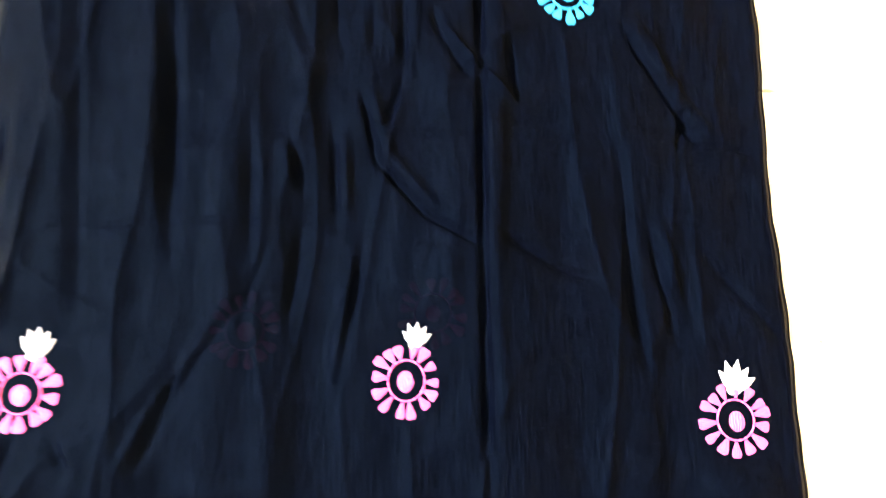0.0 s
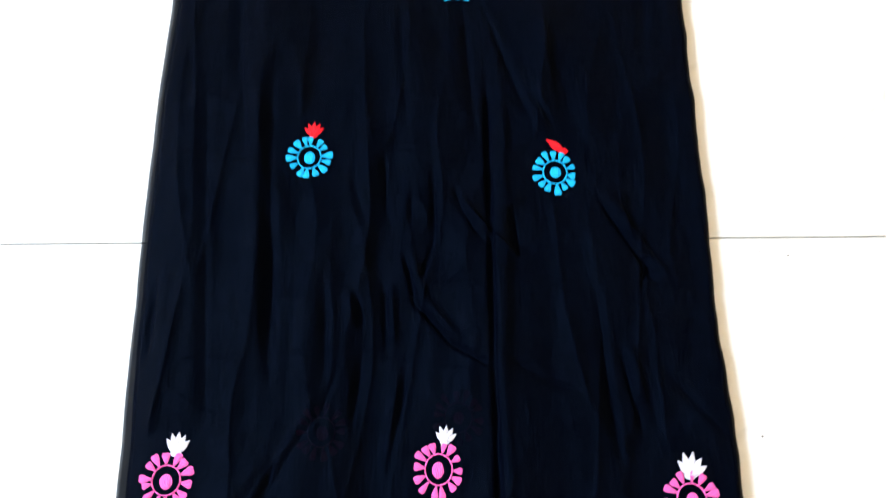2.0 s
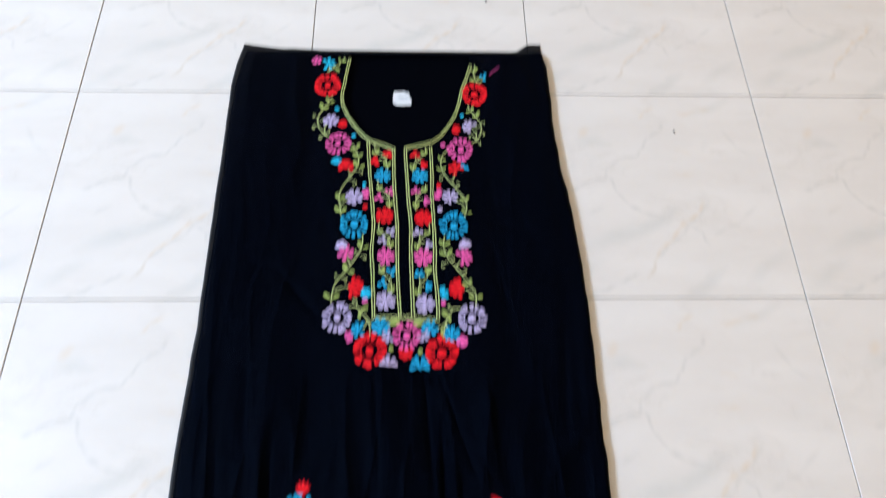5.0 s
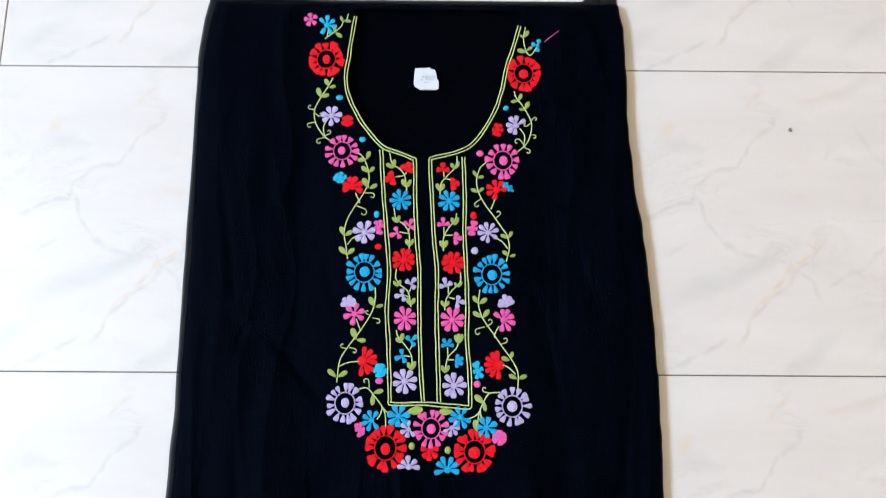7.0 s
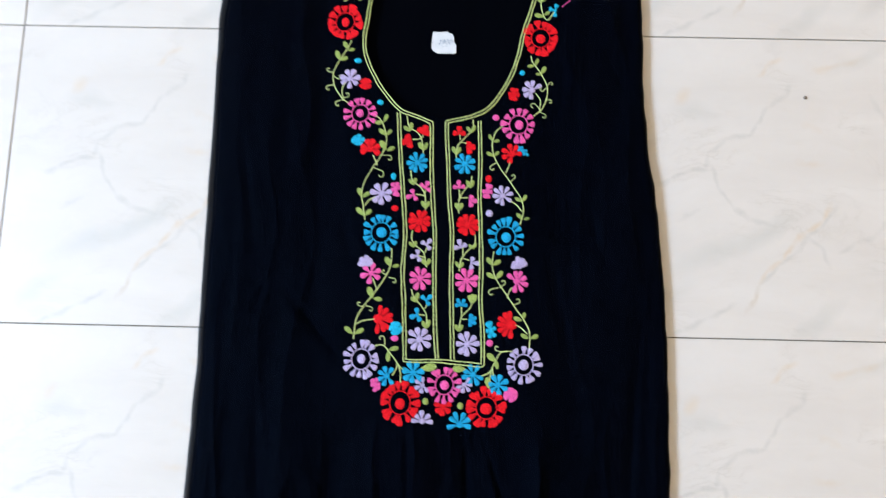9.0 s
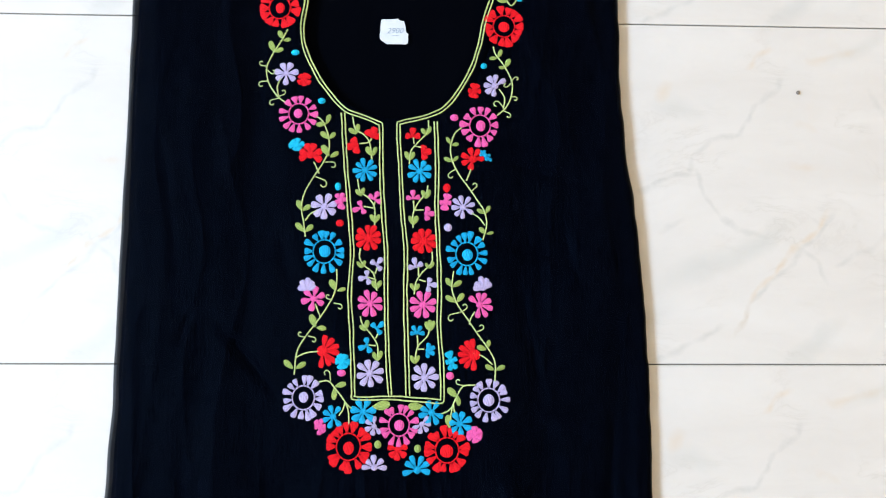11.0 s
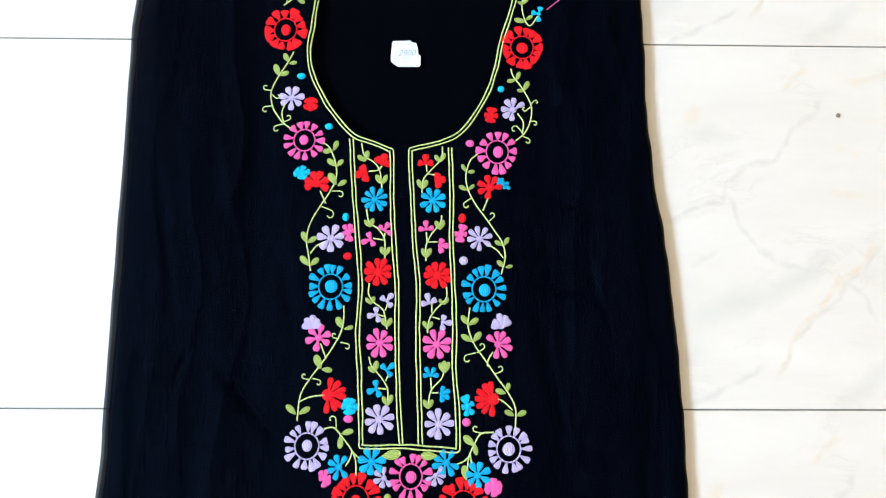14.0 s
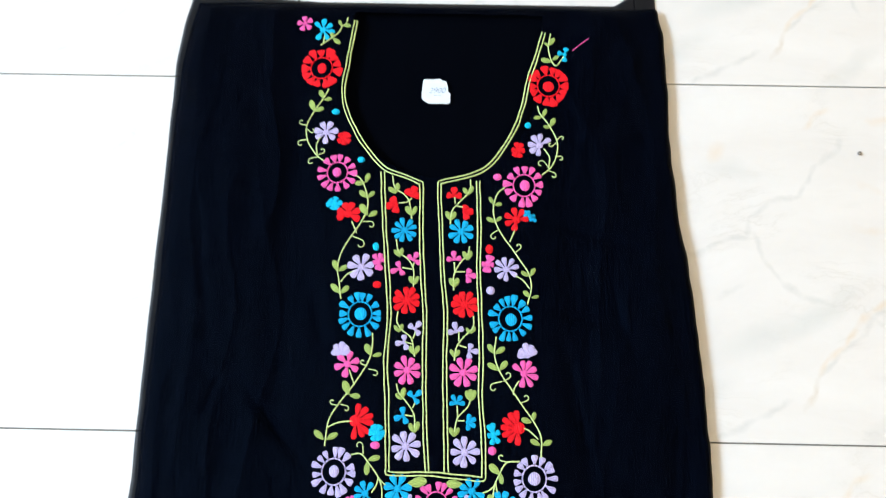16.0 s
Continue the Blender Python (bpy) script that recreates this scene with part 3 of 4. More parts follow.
def fan(x, y, r, count, colour, turn, span):
    """A small side flower: a few broad petals that open from the end of its stalk."""
    c0, s0 = math.cos(radians(turn)), math.sin(radians(turn))
    fx, fy = x - 0.5 * r * c0, y - 0.5 * r * s0
    flower = dome("flower", kurta, fx + 0.12 * r * c0, fy + 0.12 * r * s0, 0.30 * r, 0.30 * r, 0.0009, colour, COLOUR_WORD[colour] + " satin-stitched side flower with a few broad petals")
    for k in range(count):
        a = radians(turn + span * (k / (count - 1) - 0.5)) + random.uniform(-0.08, 0.08)
        far = r * (1.38 - 0.30 * abs(2 * k / (count - 1) - 1)) * random.uniform(0.94, 1.06)
        c, s = math.cos(a), math.sin(a)
        stitch("petal", flower, fx, fy, fx + far * c, fy + far * s, r * (0.98 if colour is RED else 0.82 if count < 4 else 0.66), 0.0009, DROP, colour)
    return flower


def cluster(x, y, rx, ry, colour, turn=0.0):
    """A full, lobed little flower, its petals sewn close together."""
    c0, s0 = math.cos(radians(turn)), math.sin(radians(turn))
    flower = dome("flower", kurta, x, y, 0.62 * min(rx, ry), 0.62 * min(rx, ry), 0.0011, colour, COLOUR_WORD[colour] + " satin-stitched full blossom with lobed petals")
    for k in range(6):
        a = k * math.tau / 6 + random.uniform(-0.2, 0.2)
        u, v = rx * math.cos(a) * random.uniform(0.9, 1.08), ry * math.sin(a) * random.uniform(0.9, 1.08)
        dx, dy = u * c0 - v * s0, u * s0 + v * c0
        stitch("petal", flower, x + 0.15 * dx, y + 0.15 * dy, x + dx, y + dy, 0.90 * min(rx, ry), 0.0009, DROP, colour)
    return flower


def tulip(x, y, r, count, colour, turn, span):
    """A closed flower whose pointed petals stand up side by side from one foot."""
    flower = dome("flower", kurta, x, y, 0.30 * r, 0.20 * r, 0.0009, colour, COLOUR_WORD[colour] + " satin-stitched closed flower with pointed petals")
    for k in range(count):
        a = radians(turn + span * (k / max(1, count - 1) - 0.5))
        far = r * (1.0 - 0.22 * abs(2 * k / max(1, count - 1) - 1)) * random.uniform(0.94, 1.06)
        c, s = math.cos(a), math.sin(a)
        stitch("petal", flower, x - 0.08 * r * c, y - 0.08 * r * s, x + far * c, y + far * s, 0.34 * r, 0.0009, POINTED, colour)
    return flower


def bud(x, y, rx, ry, colour):
    """A single closed bud."""
    ob = dome("bud", kurta, x, y, rx, ry, 0.0014, colour, COLOUR_WORD[colour] + " satin-stitched bud")
    return ob


def vine(*points):
    return cord_part("vine", kurta, points, 0.0013, VINE, label="green chain-stitched vine")


def leaf(stem, bx, by, tx, ty, fat=0.52):
    length = math.hypot(tx - bx, ty - by)
    stitch("leaf", stem, bx, by, tx, ty, length * fat * random.uniform(0.9, 1.1), 0.0008, BLUNT, LEAF)


def tendril(stem, ax, ay, bx, by, side):
    """A curl from the vine that rolls up round its end."""
    d = math.hypot(ax - bx, ay - by)
    start = math.atan2(ay - by, ax - bx) + side * 0.9
    pts = [(ax, ay)]
    for k in range(8):
        r = d * (0.44 - 0.040 * k)
        a = start + side * k * 0.62
        pts.append((bx + r * math.cos(a), by + r * math.sin(a)))
    cord_part("tendril", stem, pts, 0.0011, VINE, 0.0006)


def piping(*points):
    """Two cords side by side."""
    path = smooth_path(points, 0.0014)
    for shift in (-0.0014, 0.0014):
        bm = bmesh.new()
        line = []
        for i, p in enumerate(path):
            d = (path[min(len(path) - 1, i + 1)] - path[max(0, i - 1)]).normalized()
            line.append(p + Vector((d.y, -d.x, 0)) * (shift + 0.0005 * noise.noise((p.x * 90, p.y * 90, shift * 400))))
        cord_mesh(bm, line, 0.0013, 0.0010)
        link_mesh("piping", bm, VINE, kurta, "light green chain-stitched piping")


# piping round the neck and the placket
piping((-0.0977, 0.0511), (-0.1006, 0.0288), (-0.1030, 0.0069), (-0.1054, -0.0131), (-0.1030, -0.0306), (-0.0942, -0.0514), (-0.0817, -0.0708), (-0.0666, -0.0868), (-0.0506, -0.0930), (-0.0381, -0.0983), (-0.0355, -0.1032), (-0.0344, -0.1454), (-0.0327, -0.1739), (-0.0299, -0.2110), (-0.0294, -0.2471), (-0.0287, -0.2734), (-0.0269, -0.3076), (-0.0251, -0.3302))
piping((0.0687, 0.0428), (0.0614, 0.0179), (0.0548, -0.0039), (0.0498, -0.0279), (0.0429, -0.0489), (0.0313, -0.0697), (0.0194, -0.0842), (0.0051, -0.0915), (-0.0172, -0.0974), (-0.0204, -0.1020), (-0.0187, -0.1354), (-0.0166, -0.1736), (-0.0131, -0.2107), (-0.0133, -0.2468), (-0.0122, -0.2817), (-0.0103, -0.3307))
piping((-0.0684, -0.0898), (-0.0651, -0.1363), (-0.0613, -0.1745), (-0.0585, -0.2116), (-0.0599, -0.2477), (-0.0580, -0.2740), (-0.0562, -0.3082), (-0.0554, -0.3283), (-0.0527, -0.3324), (-0.0233, -0.3322), (0.0027, -0.3341), (0.0156, -0.3351), (0.0182, -0.3318), (0.0176, -0.3067), (0.0151, -0.2725), (0.0158, -0.2462), (0.0146, -0.2102), (0.0130, -0.1731), (0.0131, -0.1348), (0.0118, -0.0964))

# left of the neck
blossom(-0.1429, 0.0481, 0.0071, 5, PINK, 30, 360)
blossom(-0.1264, 0.0417, 0.0101, 6, CYAN, 10, 250)
stem = vine((-0.1280, 0.0267), (-0.1184, 0.0340), (-0.1122, 0.0397), (-0.1095, 0.0459), (-0.1066, 0.0476), (-0.1049, 0.0544))
leaf(stem, -0.1184, 0.0340, -0.1183, 0.0407)
leaf(stem, -0.1174, 0.0335, -0.1106, 0.0286)
leaf(stem, -0.1100, 0.0453, -0.1128, 0.0514)
leaf(stem, -0.1090, 0.0464, -0.1020, 0.0460)
stem = vine((-0.1256, 0.0284), (-0.1242, 0.0384))
daisy(-0.1257, 0.0049, 0.0178, 13, RED, 1.06)
stem = vine((-0.1181, -0.0149), (-0.1229, -0.0246), (-0.1301, -0.0363), (-0.1356, -0.0495), (-0.1337, -0.0624), (-0.1283, -0.0716), (-0.1242, -0.0766), (-0.1181, -0.0811))
leaf(stem, -0.1220, -0.0235, -0.1259, -0.0161)
leaf(stem, -0.1219, -0.0251, -0.1151, -0.0239)
leaf(stem, -0.1296, -0.0353, -0.1332, -0.0253)
leaf(stem, -0.1291, -0.0353, -0.1215, -0.0325)
tendril(stem, -0.1357, -0.0480, -0.1402, -0.0449, -1)
tendril(stem, -0.1349, -0.0516, -0.1300, -0.0531, 1)
tendril(stem, -0.1338, -0.0614, -0.1399, -0.0646, 1)
tendril(stem, -0.1247, -0.0756, -0.1206, -0.0715, 1)
tendril(stem, -0.1241, -0.0771, -0.1297, -0.0813, 1)
bud(-0.1110, -0.0360, 0.0039, 0.0029, CYAN)
blossom(-0.1182, -0.0549, 0.0102, 7, LAVENDER, 10, 360)
stem = vine((-0.1224, -0.0581), (-0.1258, -0.0664), (-0.1247, -0.0751))
cluster(-0.1024, -0.0603, 0.0064, 0.0058, RED, 30)
daisy(-0.1066, -0.0910, 0.0162, 13, PINK, 1.06)
bud(-0.0870, -0.0795, 0.0034, 0.0029, CYAN)

# right of the neck
stem = vine((0.0747, 0.0418), (0.0725, 0.0290), (0.0748, 0.0165), (0.0792, 0.0111), (0.0857, 0.0199))
leaf(stem, 0.0735, 0.0307, 0.0776, 0.0379)
leaf(stem, 0.0730, 0.0296, 0.0691, 0.0334)
leaf(stem, 0.0758, 0.0165, 0.0813, 0.0204)
leaf(stem, 0.0753, 0.0148, 0.0659, 0.0169)
daisy(0.0720, -0.0084, 0.0179, 14, RED, 1.06)
blossom(0.0868, 0.0221, 0.0069, 3, CYAN, 170, 200)
cord_part("loose_thread", kurta, [(0.0933, 0.0255), (0.1004, 0.0311), (0.1075, 0.0362)], 0.0010, PINK, label="loose pink thread end")
stem = vine((0.0624, -0.0277), (0.0643, -0.0345), (0.0714, -0.0443), (0.0785, -0.0586), (0.0782, -0.0714), (0.0733, -0.0827), (0.0651, -0.0904))
leaf(stem, 0.0667, -0.0376, 0.0697, -0.0302)
leaf(stem, 0.0662, -0.0376, 0.0589, -0.0388)
leaf(stem, 0.0729, -0.0463, 0.0769, -0.0384)
leaf(stem, 0.0729, -0.0469, 0.0671, -0.0464)
tendril(stem, 0.0785, -0.0586, 0.0828, -0.0565, -1)
tendril(stem, 0.0779, -0.0607, 0.0731, -0.0623, -1)
tendril(stem, 0.0768, -0.0730, 0.0815, -0.0749, -1)
tendril(stem, 0.0718, -0.0842, 0.0647, -0.0803, 1)
tendril(stem, 0.0709, -0.0858, 0.0751, -0.0902, -1)
bud(0.0540, -0.0456, 0.0029, 0.0029, CYAN)
blossom(0.0635, -0.0635, 0.0105, 6, LAVENDER, 150, 230)
stem = vine((0.0673, -0.0665), (0.0720, -0.0741), (0.0709, -0.0843))
cluster(0.0457, -0.0685, 0.0055, 0.0078, RED, -10)
bud(0.0280, -0.0926, 0.0038, 0.0033, PINK)
daisy(0.0503, -0.0997, 0.0171, 13, PINK, 1.06)

# left border, upper
stem = vine((-0.0921, -0.0928), (-0.0862, -0.0972), (-0.0809, -0.1095), (-0.0798, -0.1219), (-0.0845, -0.1342), (-0.0923, -0.1465), (-0.0995, -0.1600), (-0.1021, -0.1729), (-0.1001, -0.1846), (-0.0979, -0.1985))
leaf(stem, -0.0823, -0.0996, -0.0798, -0.0915)
leaf(stem, -0.0827, -0.0996, -0.0913, -0.1008)
leaf(stem, -0.0802, -0.1130, -0.0872, -0.1072)
leaf(stem, -0.0798, -0.1130, -0.0748, -0.1074)
leaf(stem, -0.0796, -0.1283, -0.0856, -0.1190)
leaf(stem, -0.0786, -0.1292, -0.0717, -0.1247)
leaf(stem, -0.1015, -0.1757, -0.1057, -0.1668)
leaf(stem, -0.1010, -0.1757, -0.0943, -0.1713)
leaf(stem, -0.0991, -0.1939, -0.1064, -0.1866)
leaf(stem, -0.0982, -0.1939, -0.0920, -0.1882)
tendril(stem, -0.0831, -0.1337, -0.0764, -0.1365, -1)
tendril(stem, -0.0909, -0.1464, -0.0845, -0.1531, -1)
stem = vine((-0.0987, -0.1846), (-0.0939, -0.1784), (-0.0872, -0.1750))
stem = vine((-0.0877, -0.1440), (-0.0904, -0.1377), (-0.0925, -0.1334))
cluster(-0.1079, -0.1185, 0.0072, 0.0056, CYAN, 10)
blossom(-0.0956, -0.1271, 0.0104, 6, RED, 90, 230)
bud(-0.0714, -0.1547, 0.0028, 0.0037, CYAN)
cluster(-0.0690, -0.1671, 0.0050, 0.0078, PINK, 8)
blossom(-0.0827, -0.1721, 0.0111, 7, LAVENDER, 15, 360)
bud(-0.0691, -0.1864, 0.0037, 0.0032, RED)
daisy(-0.0818, -0.2107, 0.0178, 15, BLUE, 1.06)

# left strip of the placket
stem = vine((-0.0601, -0.0932), (-0.0574, -0.1041), (-0.0501, -0.1090), (-0.0451, -0.1163), (-0.0428, -0.1310))
leaf(stem, -0.0567, -0.1086, -0.0631, -0.1037)
leaf(stem, -0.0567, -0.1081, -0.0551, -0.0996)
leaf(stem, -0.0429, -0.1276, -0.0478, -0.1198)
leaf(stem, -0.0424, -0.1276, -0.0393, -0.1197)
stem = vine((-0.0433, -0.1123), (-0.0465, -0.1158), (-0.0541, -0.1170))
fan(-0.0425, -0.1079, 0.0066, 3, RED, 65, 120)
fan(-0.0587, -0.1190, 0.0068, 3, RED, 195, 130)
blossom(-0.0486, -0.1403, 0.0103, 9, BLUE, 20, 360)
stem = vine((-0.0549, -0.1482), (-0.0526, -0.1587), (-0.0450, -0.1647), (-0.0401, -0.1731), (-0.0397, -0.1881))
leaf(stem, -0.0516, -0.1629, -0.0564, -0.1573)
leaf(stem, -0.0516, -0.1629, -0.0495, -0.1557)
leaf(stem, -0.0393, -0.1858, -0.0432, -0.1789)
leaf(stem, -0.0393, -0.1858, -0.0358, -0.1787)
stem = vine((-0.0398, -0.1675), (-0.0406, -0.1722))
stem = vine((-0.0494, -0.1719), (-0.0410, -0.1732))
fan(-0.0390, -0.1632, 0.0058, 3, PINK, 60, 170)
fan(-0.0535, -0.1739, 0.0058, 3, PINK, 205, 170)
blossom(-0.0448, -0.1989, 0.0114, 9, RED, 20, 360)
stem = vine((-0.0514, -0.2078), (-0.0520, -0.2160), (-0.0477, -0.2228), (-0.0402, -0.2294), (-0.0371, -0.2437))
leaf(stem, -0.0499, -0.2246, -0.0542, -0.2193)
leaf(stem, -0.0499, -0.2242, -0.0474, -0.2182)
leaf(stem, -0.0376, -0.2419, -0.0414, -0.2353)
leaf(stem, -0.0372, -0.2419, -0.0338, -0.2351)
stem = vine((-0.0368, -0.2239), (-0.0389, -0.2294))
stem = vine((-0.0451, -0.2322), (-0.0392, -0.2339))
fan(-0.0360, -0.2198, 0.0058, 3, LAVENDER, 50, 185)
fan(-0.0482, -0.2331, 0.0058, 3, LAVENDER, 195, 190)
blossom(-0.0426, -0.2544, 0.0112, 8, PINK, 20, 360)
stem = vine((-0.0507, -0.2651), (-0.0487, -0.2716), (-0.0414, -0.2802), (-0.0362, -0.2887), (-0.0355, -0.2981))
leaf(stem, -0.0463, -0.2772, -0.0509, -0.2725)
leaf(stem, -0.0463, -0.2768, -0.0444, -0.2681)
leaf(stem, -0.0363, -0.3019, -0.0396, -0.2947)
leaf(stem, -0.0358, -0.3019, -0.0326, -0.2937)
stem = vine((-0.0356, -0.2792), (-0.0377, -0.2835))
stem = vine((-0.0433, -0.2888), (-0.0371, -0.2895))
fan(-0.0349, -0.2735, 0.0058, 3, BLUE, 40, 185)
fan(-0.0472, -0.2902, 0.0060, 3, BLUE, 200, 190)
blossom(-0.0421, -0.3121, 0.0118, 8, LAVENDER, 10, 360)

# right border, upper
stem = vine((0.0342, -0.1015), (0.0280, -0.1075), (0.0247, -0.1199), (0.0267, -0.1321), (0.0328, -0.1441), (0.0397, -0.1536), (0.0476, -0.1653), (0.0535, -0.1747), (0.0557, -0.1863), (0.0524, -0.2003))
leaf(stem, 0.0247, -0.1165, 0.0214, -0.1101)
leaf(stem, 0.0257, -0.1170, 0.0318, -0.1159)
leaf(stem, 0.0262, -0.1317, 0.0191, -0.1284)
leaf(stem, 0.0267, -0.1316, 0.0313, -0.1272)
leaf(stem, 0.0539, -0.1770, 0.0475, -0.1734)
leaf(stem, 0.0548, -0.1770, 0.0586, -0.1703)
leaf(stem, 0.0547, -0.1942, 0.0493, -0.1892)
leaf(stem, 0.0556, -0.1947, 0.0616, -0.1932)
tendril(stem, 0.0290, -0.1384, 0.0253, -0.1443, 1)
tendril(stem, 0.0430, -0.1574, 0.0453, -0.1521, 1)
stem = vine((0.0383, -0.1488), (0.0407, -0.1430), (0.0430, -0.1367))
stem = vine((0.0397, -0.1749), (0.0488, -0.1804), (0.0543, -0.1873))
blossom(0.0440, -0.1294, 0.0103, 6, RED, 130, 250)
cluster(0.0548, -0.1262, 0.0070, 0.0038, BLUE, -35)
bud(0.0216, -0.1549, 0.0033, 0.0042, RED)
cluster(0.0208, -0.1673, 0.0052, 0.0078, PINK, -12)
bud(0.0227, -0.1893, 0.0037, 0.0037, LAVENDER)
blossom(0.0355, -0.1717, 0.0106, 8, LAVENDER, 120, 300)
daisy(0.0387, -0.2120, 0.0177, 15, BLUE, 1.06)

# right strip of the placket
stem = vine((0.0056, -0.0955), (0.0048, -0.1055), (-0.0040, -0.1156), (-0.0096, -0.1230), (-0.0108, -0.1343))
leaf(stem, 0.0034, -0.1085, -0.0004, -0.1026)
leaf(stem, 0.0039, -0.1085, 0.0076, -0.1010)
leaf(stem, -0.0109, -0.1309, -0.0143, -0.1231)
leaf(stem, -0.0104, -0.1309, -0.0068, -0.1235)
stem = vine((-0.0074, -0.1107), (-0.0069, -0.1166))
stem = vine((-0.0068, -0.1181), (-0.0002, -0.1194))
fan(-0.0084, -0.1072, 0.0060, 3, RED, 90, 150)
fan(0.0031, -0.1233, 0.0062, 3, RED, 5, 140)
blossom(-0.0018, -0.1404, 0.0107, 8, BLUE, 20, 360)
stem = vine((0.0053, -0.1528), (0.0040, -0.1590), (-0.0033, -0.1687), (-0.0073, -0.1782), (-0.0071, -0.1898))
leaf(stem, 0.0036, -0.1643, 0.0003, -0.1572)
leaf(stem, 0.0041, -0.1643, 0.0068, -0.1566)
leaf(stem, -0.0071, -0.1871, -0.0105, -0.1796)
leaf(stem, -0.0067, -0.1870, -0.0036, -0.1795)
stem = vine((-0.0070, -0.1664), (-0.0064, -0.1744))
stem = vine((-0.0059, -0.1744), (0.0019, -0.1742))
fan(-0.0075, -0.1616, 0.0056, 3, PINK, 95, 150)
fan(0.0061, -0.1774, 0.0060, 3, PINK, -5, 130)
blossom(0.0018, -0.2012, 0.0114, 9, RED, 20, 360)
stem = vine((0.0092, -0.2103), (0.0088, -0.2194), (0.0003, -0.2286), (-0.0045, -0.2368), (-0.0057, -0.2466))
leaf(stem, 0.0066, -0.2244, 0.0034, -0.2200)
leaf(stem, 0.0071, -0.2244, 0.0106, -0.2189)
leaf(stem, -0.0057, -0.2435, -0.0090, -0.2373)
leaf(stem, -0.0053, -0.2435, -0.0018, -0.2376)
stem = vine((-0.0024, -0.2232), (-0.0023, -0.2309))
stem = vine((-0.0018, -0.2340), (0.0040, -0.2357))
fan(-0.0052, -0.2206, 0.0060, 3, LAVENDER, 105, 150)
fan(0.0086, -0.2383, 0.0058, 3, LAVENDER, -5, 150)
blossom(0.0016, -0.2553, 0.0116, 8, PINK, 20, 360)
stem = vine((0.0076, -0.2744), (0.0055, -0.2814), (-0.0023, -0.2901), (-0.0048, -0.3008))
leaf(stem, 0.0072, -0.2770, 0.0040, -0.2693)
leaf(stem, 0.0076, -0.2770, 0.0075, -0.2679)
leaf(stem, 0.0081, -0.2770, 0.0111, -0.2687)
leaf(stem, -0.0052, -0.3042, -0.0083, -0.2975)
leaf(stem, -0.0047, -0.3042, -0.0013, -0.2974)
stem = vine((-0.0029, -0.2807), (-0.0023, -0.2893))
stem = vine((-0.0023, -0.2923), (0.0030, -0.2922))
fan(-0.0034, -0.2764, 0.0058, 4, BLUE, 95, 175)
fan(0.0078, -0.2933, 0.0060, 4, BLUE, -5, 150)
blossom(0.0033, -0.3158, 0.0117, 8, LAVENDER, 0, 360)

# left border, lower
stem = vine((-0.0711, -0.2255), (-0.0707, -0.2345), (-0.0725, -0.2457), (-0.0787, -0.2578), (-0.0870, -0.2702), (-0.0953, -0.2812), (-0.1025, -0.2943), (-0.1045, -0.3134))
leaf(stem, -0.0713, -0.2434, -0.0762, -0.2346)
leaf(stem, -0.0703, -0.2439, -0.0632, -0.2420)
leaf(stem, -0.0877, -0.2741, -0.0918, -0.2637)
leaf(stem, -0.0868, -0.2746, -0.0787, -0.2753)
leaf(stem, -0.1056, -0.3084, -0.1131, -0.3017)
leaf(stem, -0.1034, -0.3083, -0.0950, -0.3035)
tendril(stem, -0.0740, -0.2515, -0.0778, -0.2485, -1)
tendril(stem, -0.0730, -0.2541, -0.0680, -0.2576, -1)
tendril(stem, -0.0961, -0.2825, -0.1002, -0.2796, -1)
tendril(stem, -0.0939, -0.2816, -0.0893, -0.2850, -1)
stem = vine((-0.1031, -0.2990), (-0.0945, -0.2954), (-0.0827, -0.2939))
stem = vine((-0.0836, -0.2667), (-0.0862, -0.2601), (-0.0882, -0.2549))
fan(-0.0956, -0.2400, 0.0078, 5, LAVENDER, 88, 130)
blossom(-0.0898, -0.2505, 0.0103, 6, PINK, 110, 290)
blossom(-0.0812, -0.2938, 0.0138, 7, RED, -8, 170)
cluster(-0.0647, -0.3025, 0.0062, 0.0064, CYAN, 0)
bud(-0.0652, -0.3118, 0.0039, 0.0031, PINK)
daisy(-0.0964, -0.3320, 0.0173, 15, LAVENDER, 1.06)

# right border, lower
stem = vine((0.0274, -0.2267), (0.0261, -0.2415), (0.0306, -0.2547), (0.0395, -0.2677), (0.0483, -0.2805), (0.0569, -0.2924), (0.0621, -0.3037), (0.0619, -0.3184))
leaf(stem, 0.0256, -0.2398, 0.0211, -0.2327)
leaf(stem, 0.0265, -0.2402, 0.0341, -0.2351)
leaf(stem, 0.0292, -0.2530, 0.0207, -0.2479)
leaf(stem, 0.0301, -0.2530, 0.0359, -0.2458)
leaf(stem, 0.0548, -0.2924, 0.0469, -0.2900)
leaf(stem, 0.0556, -0.2915, 0.0575, -0.2846)
leaf(stem, 0.0611, -0.3092, 0.0538, -0.3056)
leaf(stem, 0.0629, -0.3092, 0.0703, -0.3061)
tendril(stem, 0.0328, -0.2617, 0.0364, -0.2564, 1)
tendril(stem, 0.0319, -0.2617, 0.0257, -0.2667, 1)
tendril(stem, 0.0461, -0.2780, 0.0505, -0.2736, 1)
stem = vine((0.0408, -0.2720), (0.0417, -0.2668), (0.0453, -0.2610))
stem = vine((0.0438, -0.2956), (0.0525, -0.2984), (0.0599, -0.3050))
fan(0.0516, -0.2384, 0.0078, 5, LAVENDER, 105, 130)
blossom(0.0493, -0.2552, 0.0111, 7, PINK, 20, 240)
blossom(0.0446, -0.2970, 0.0138, 7, RED, 182, 170)
cluster(0.0254, -0.3023, 0.0050, 0.0090, CYAN, 15)
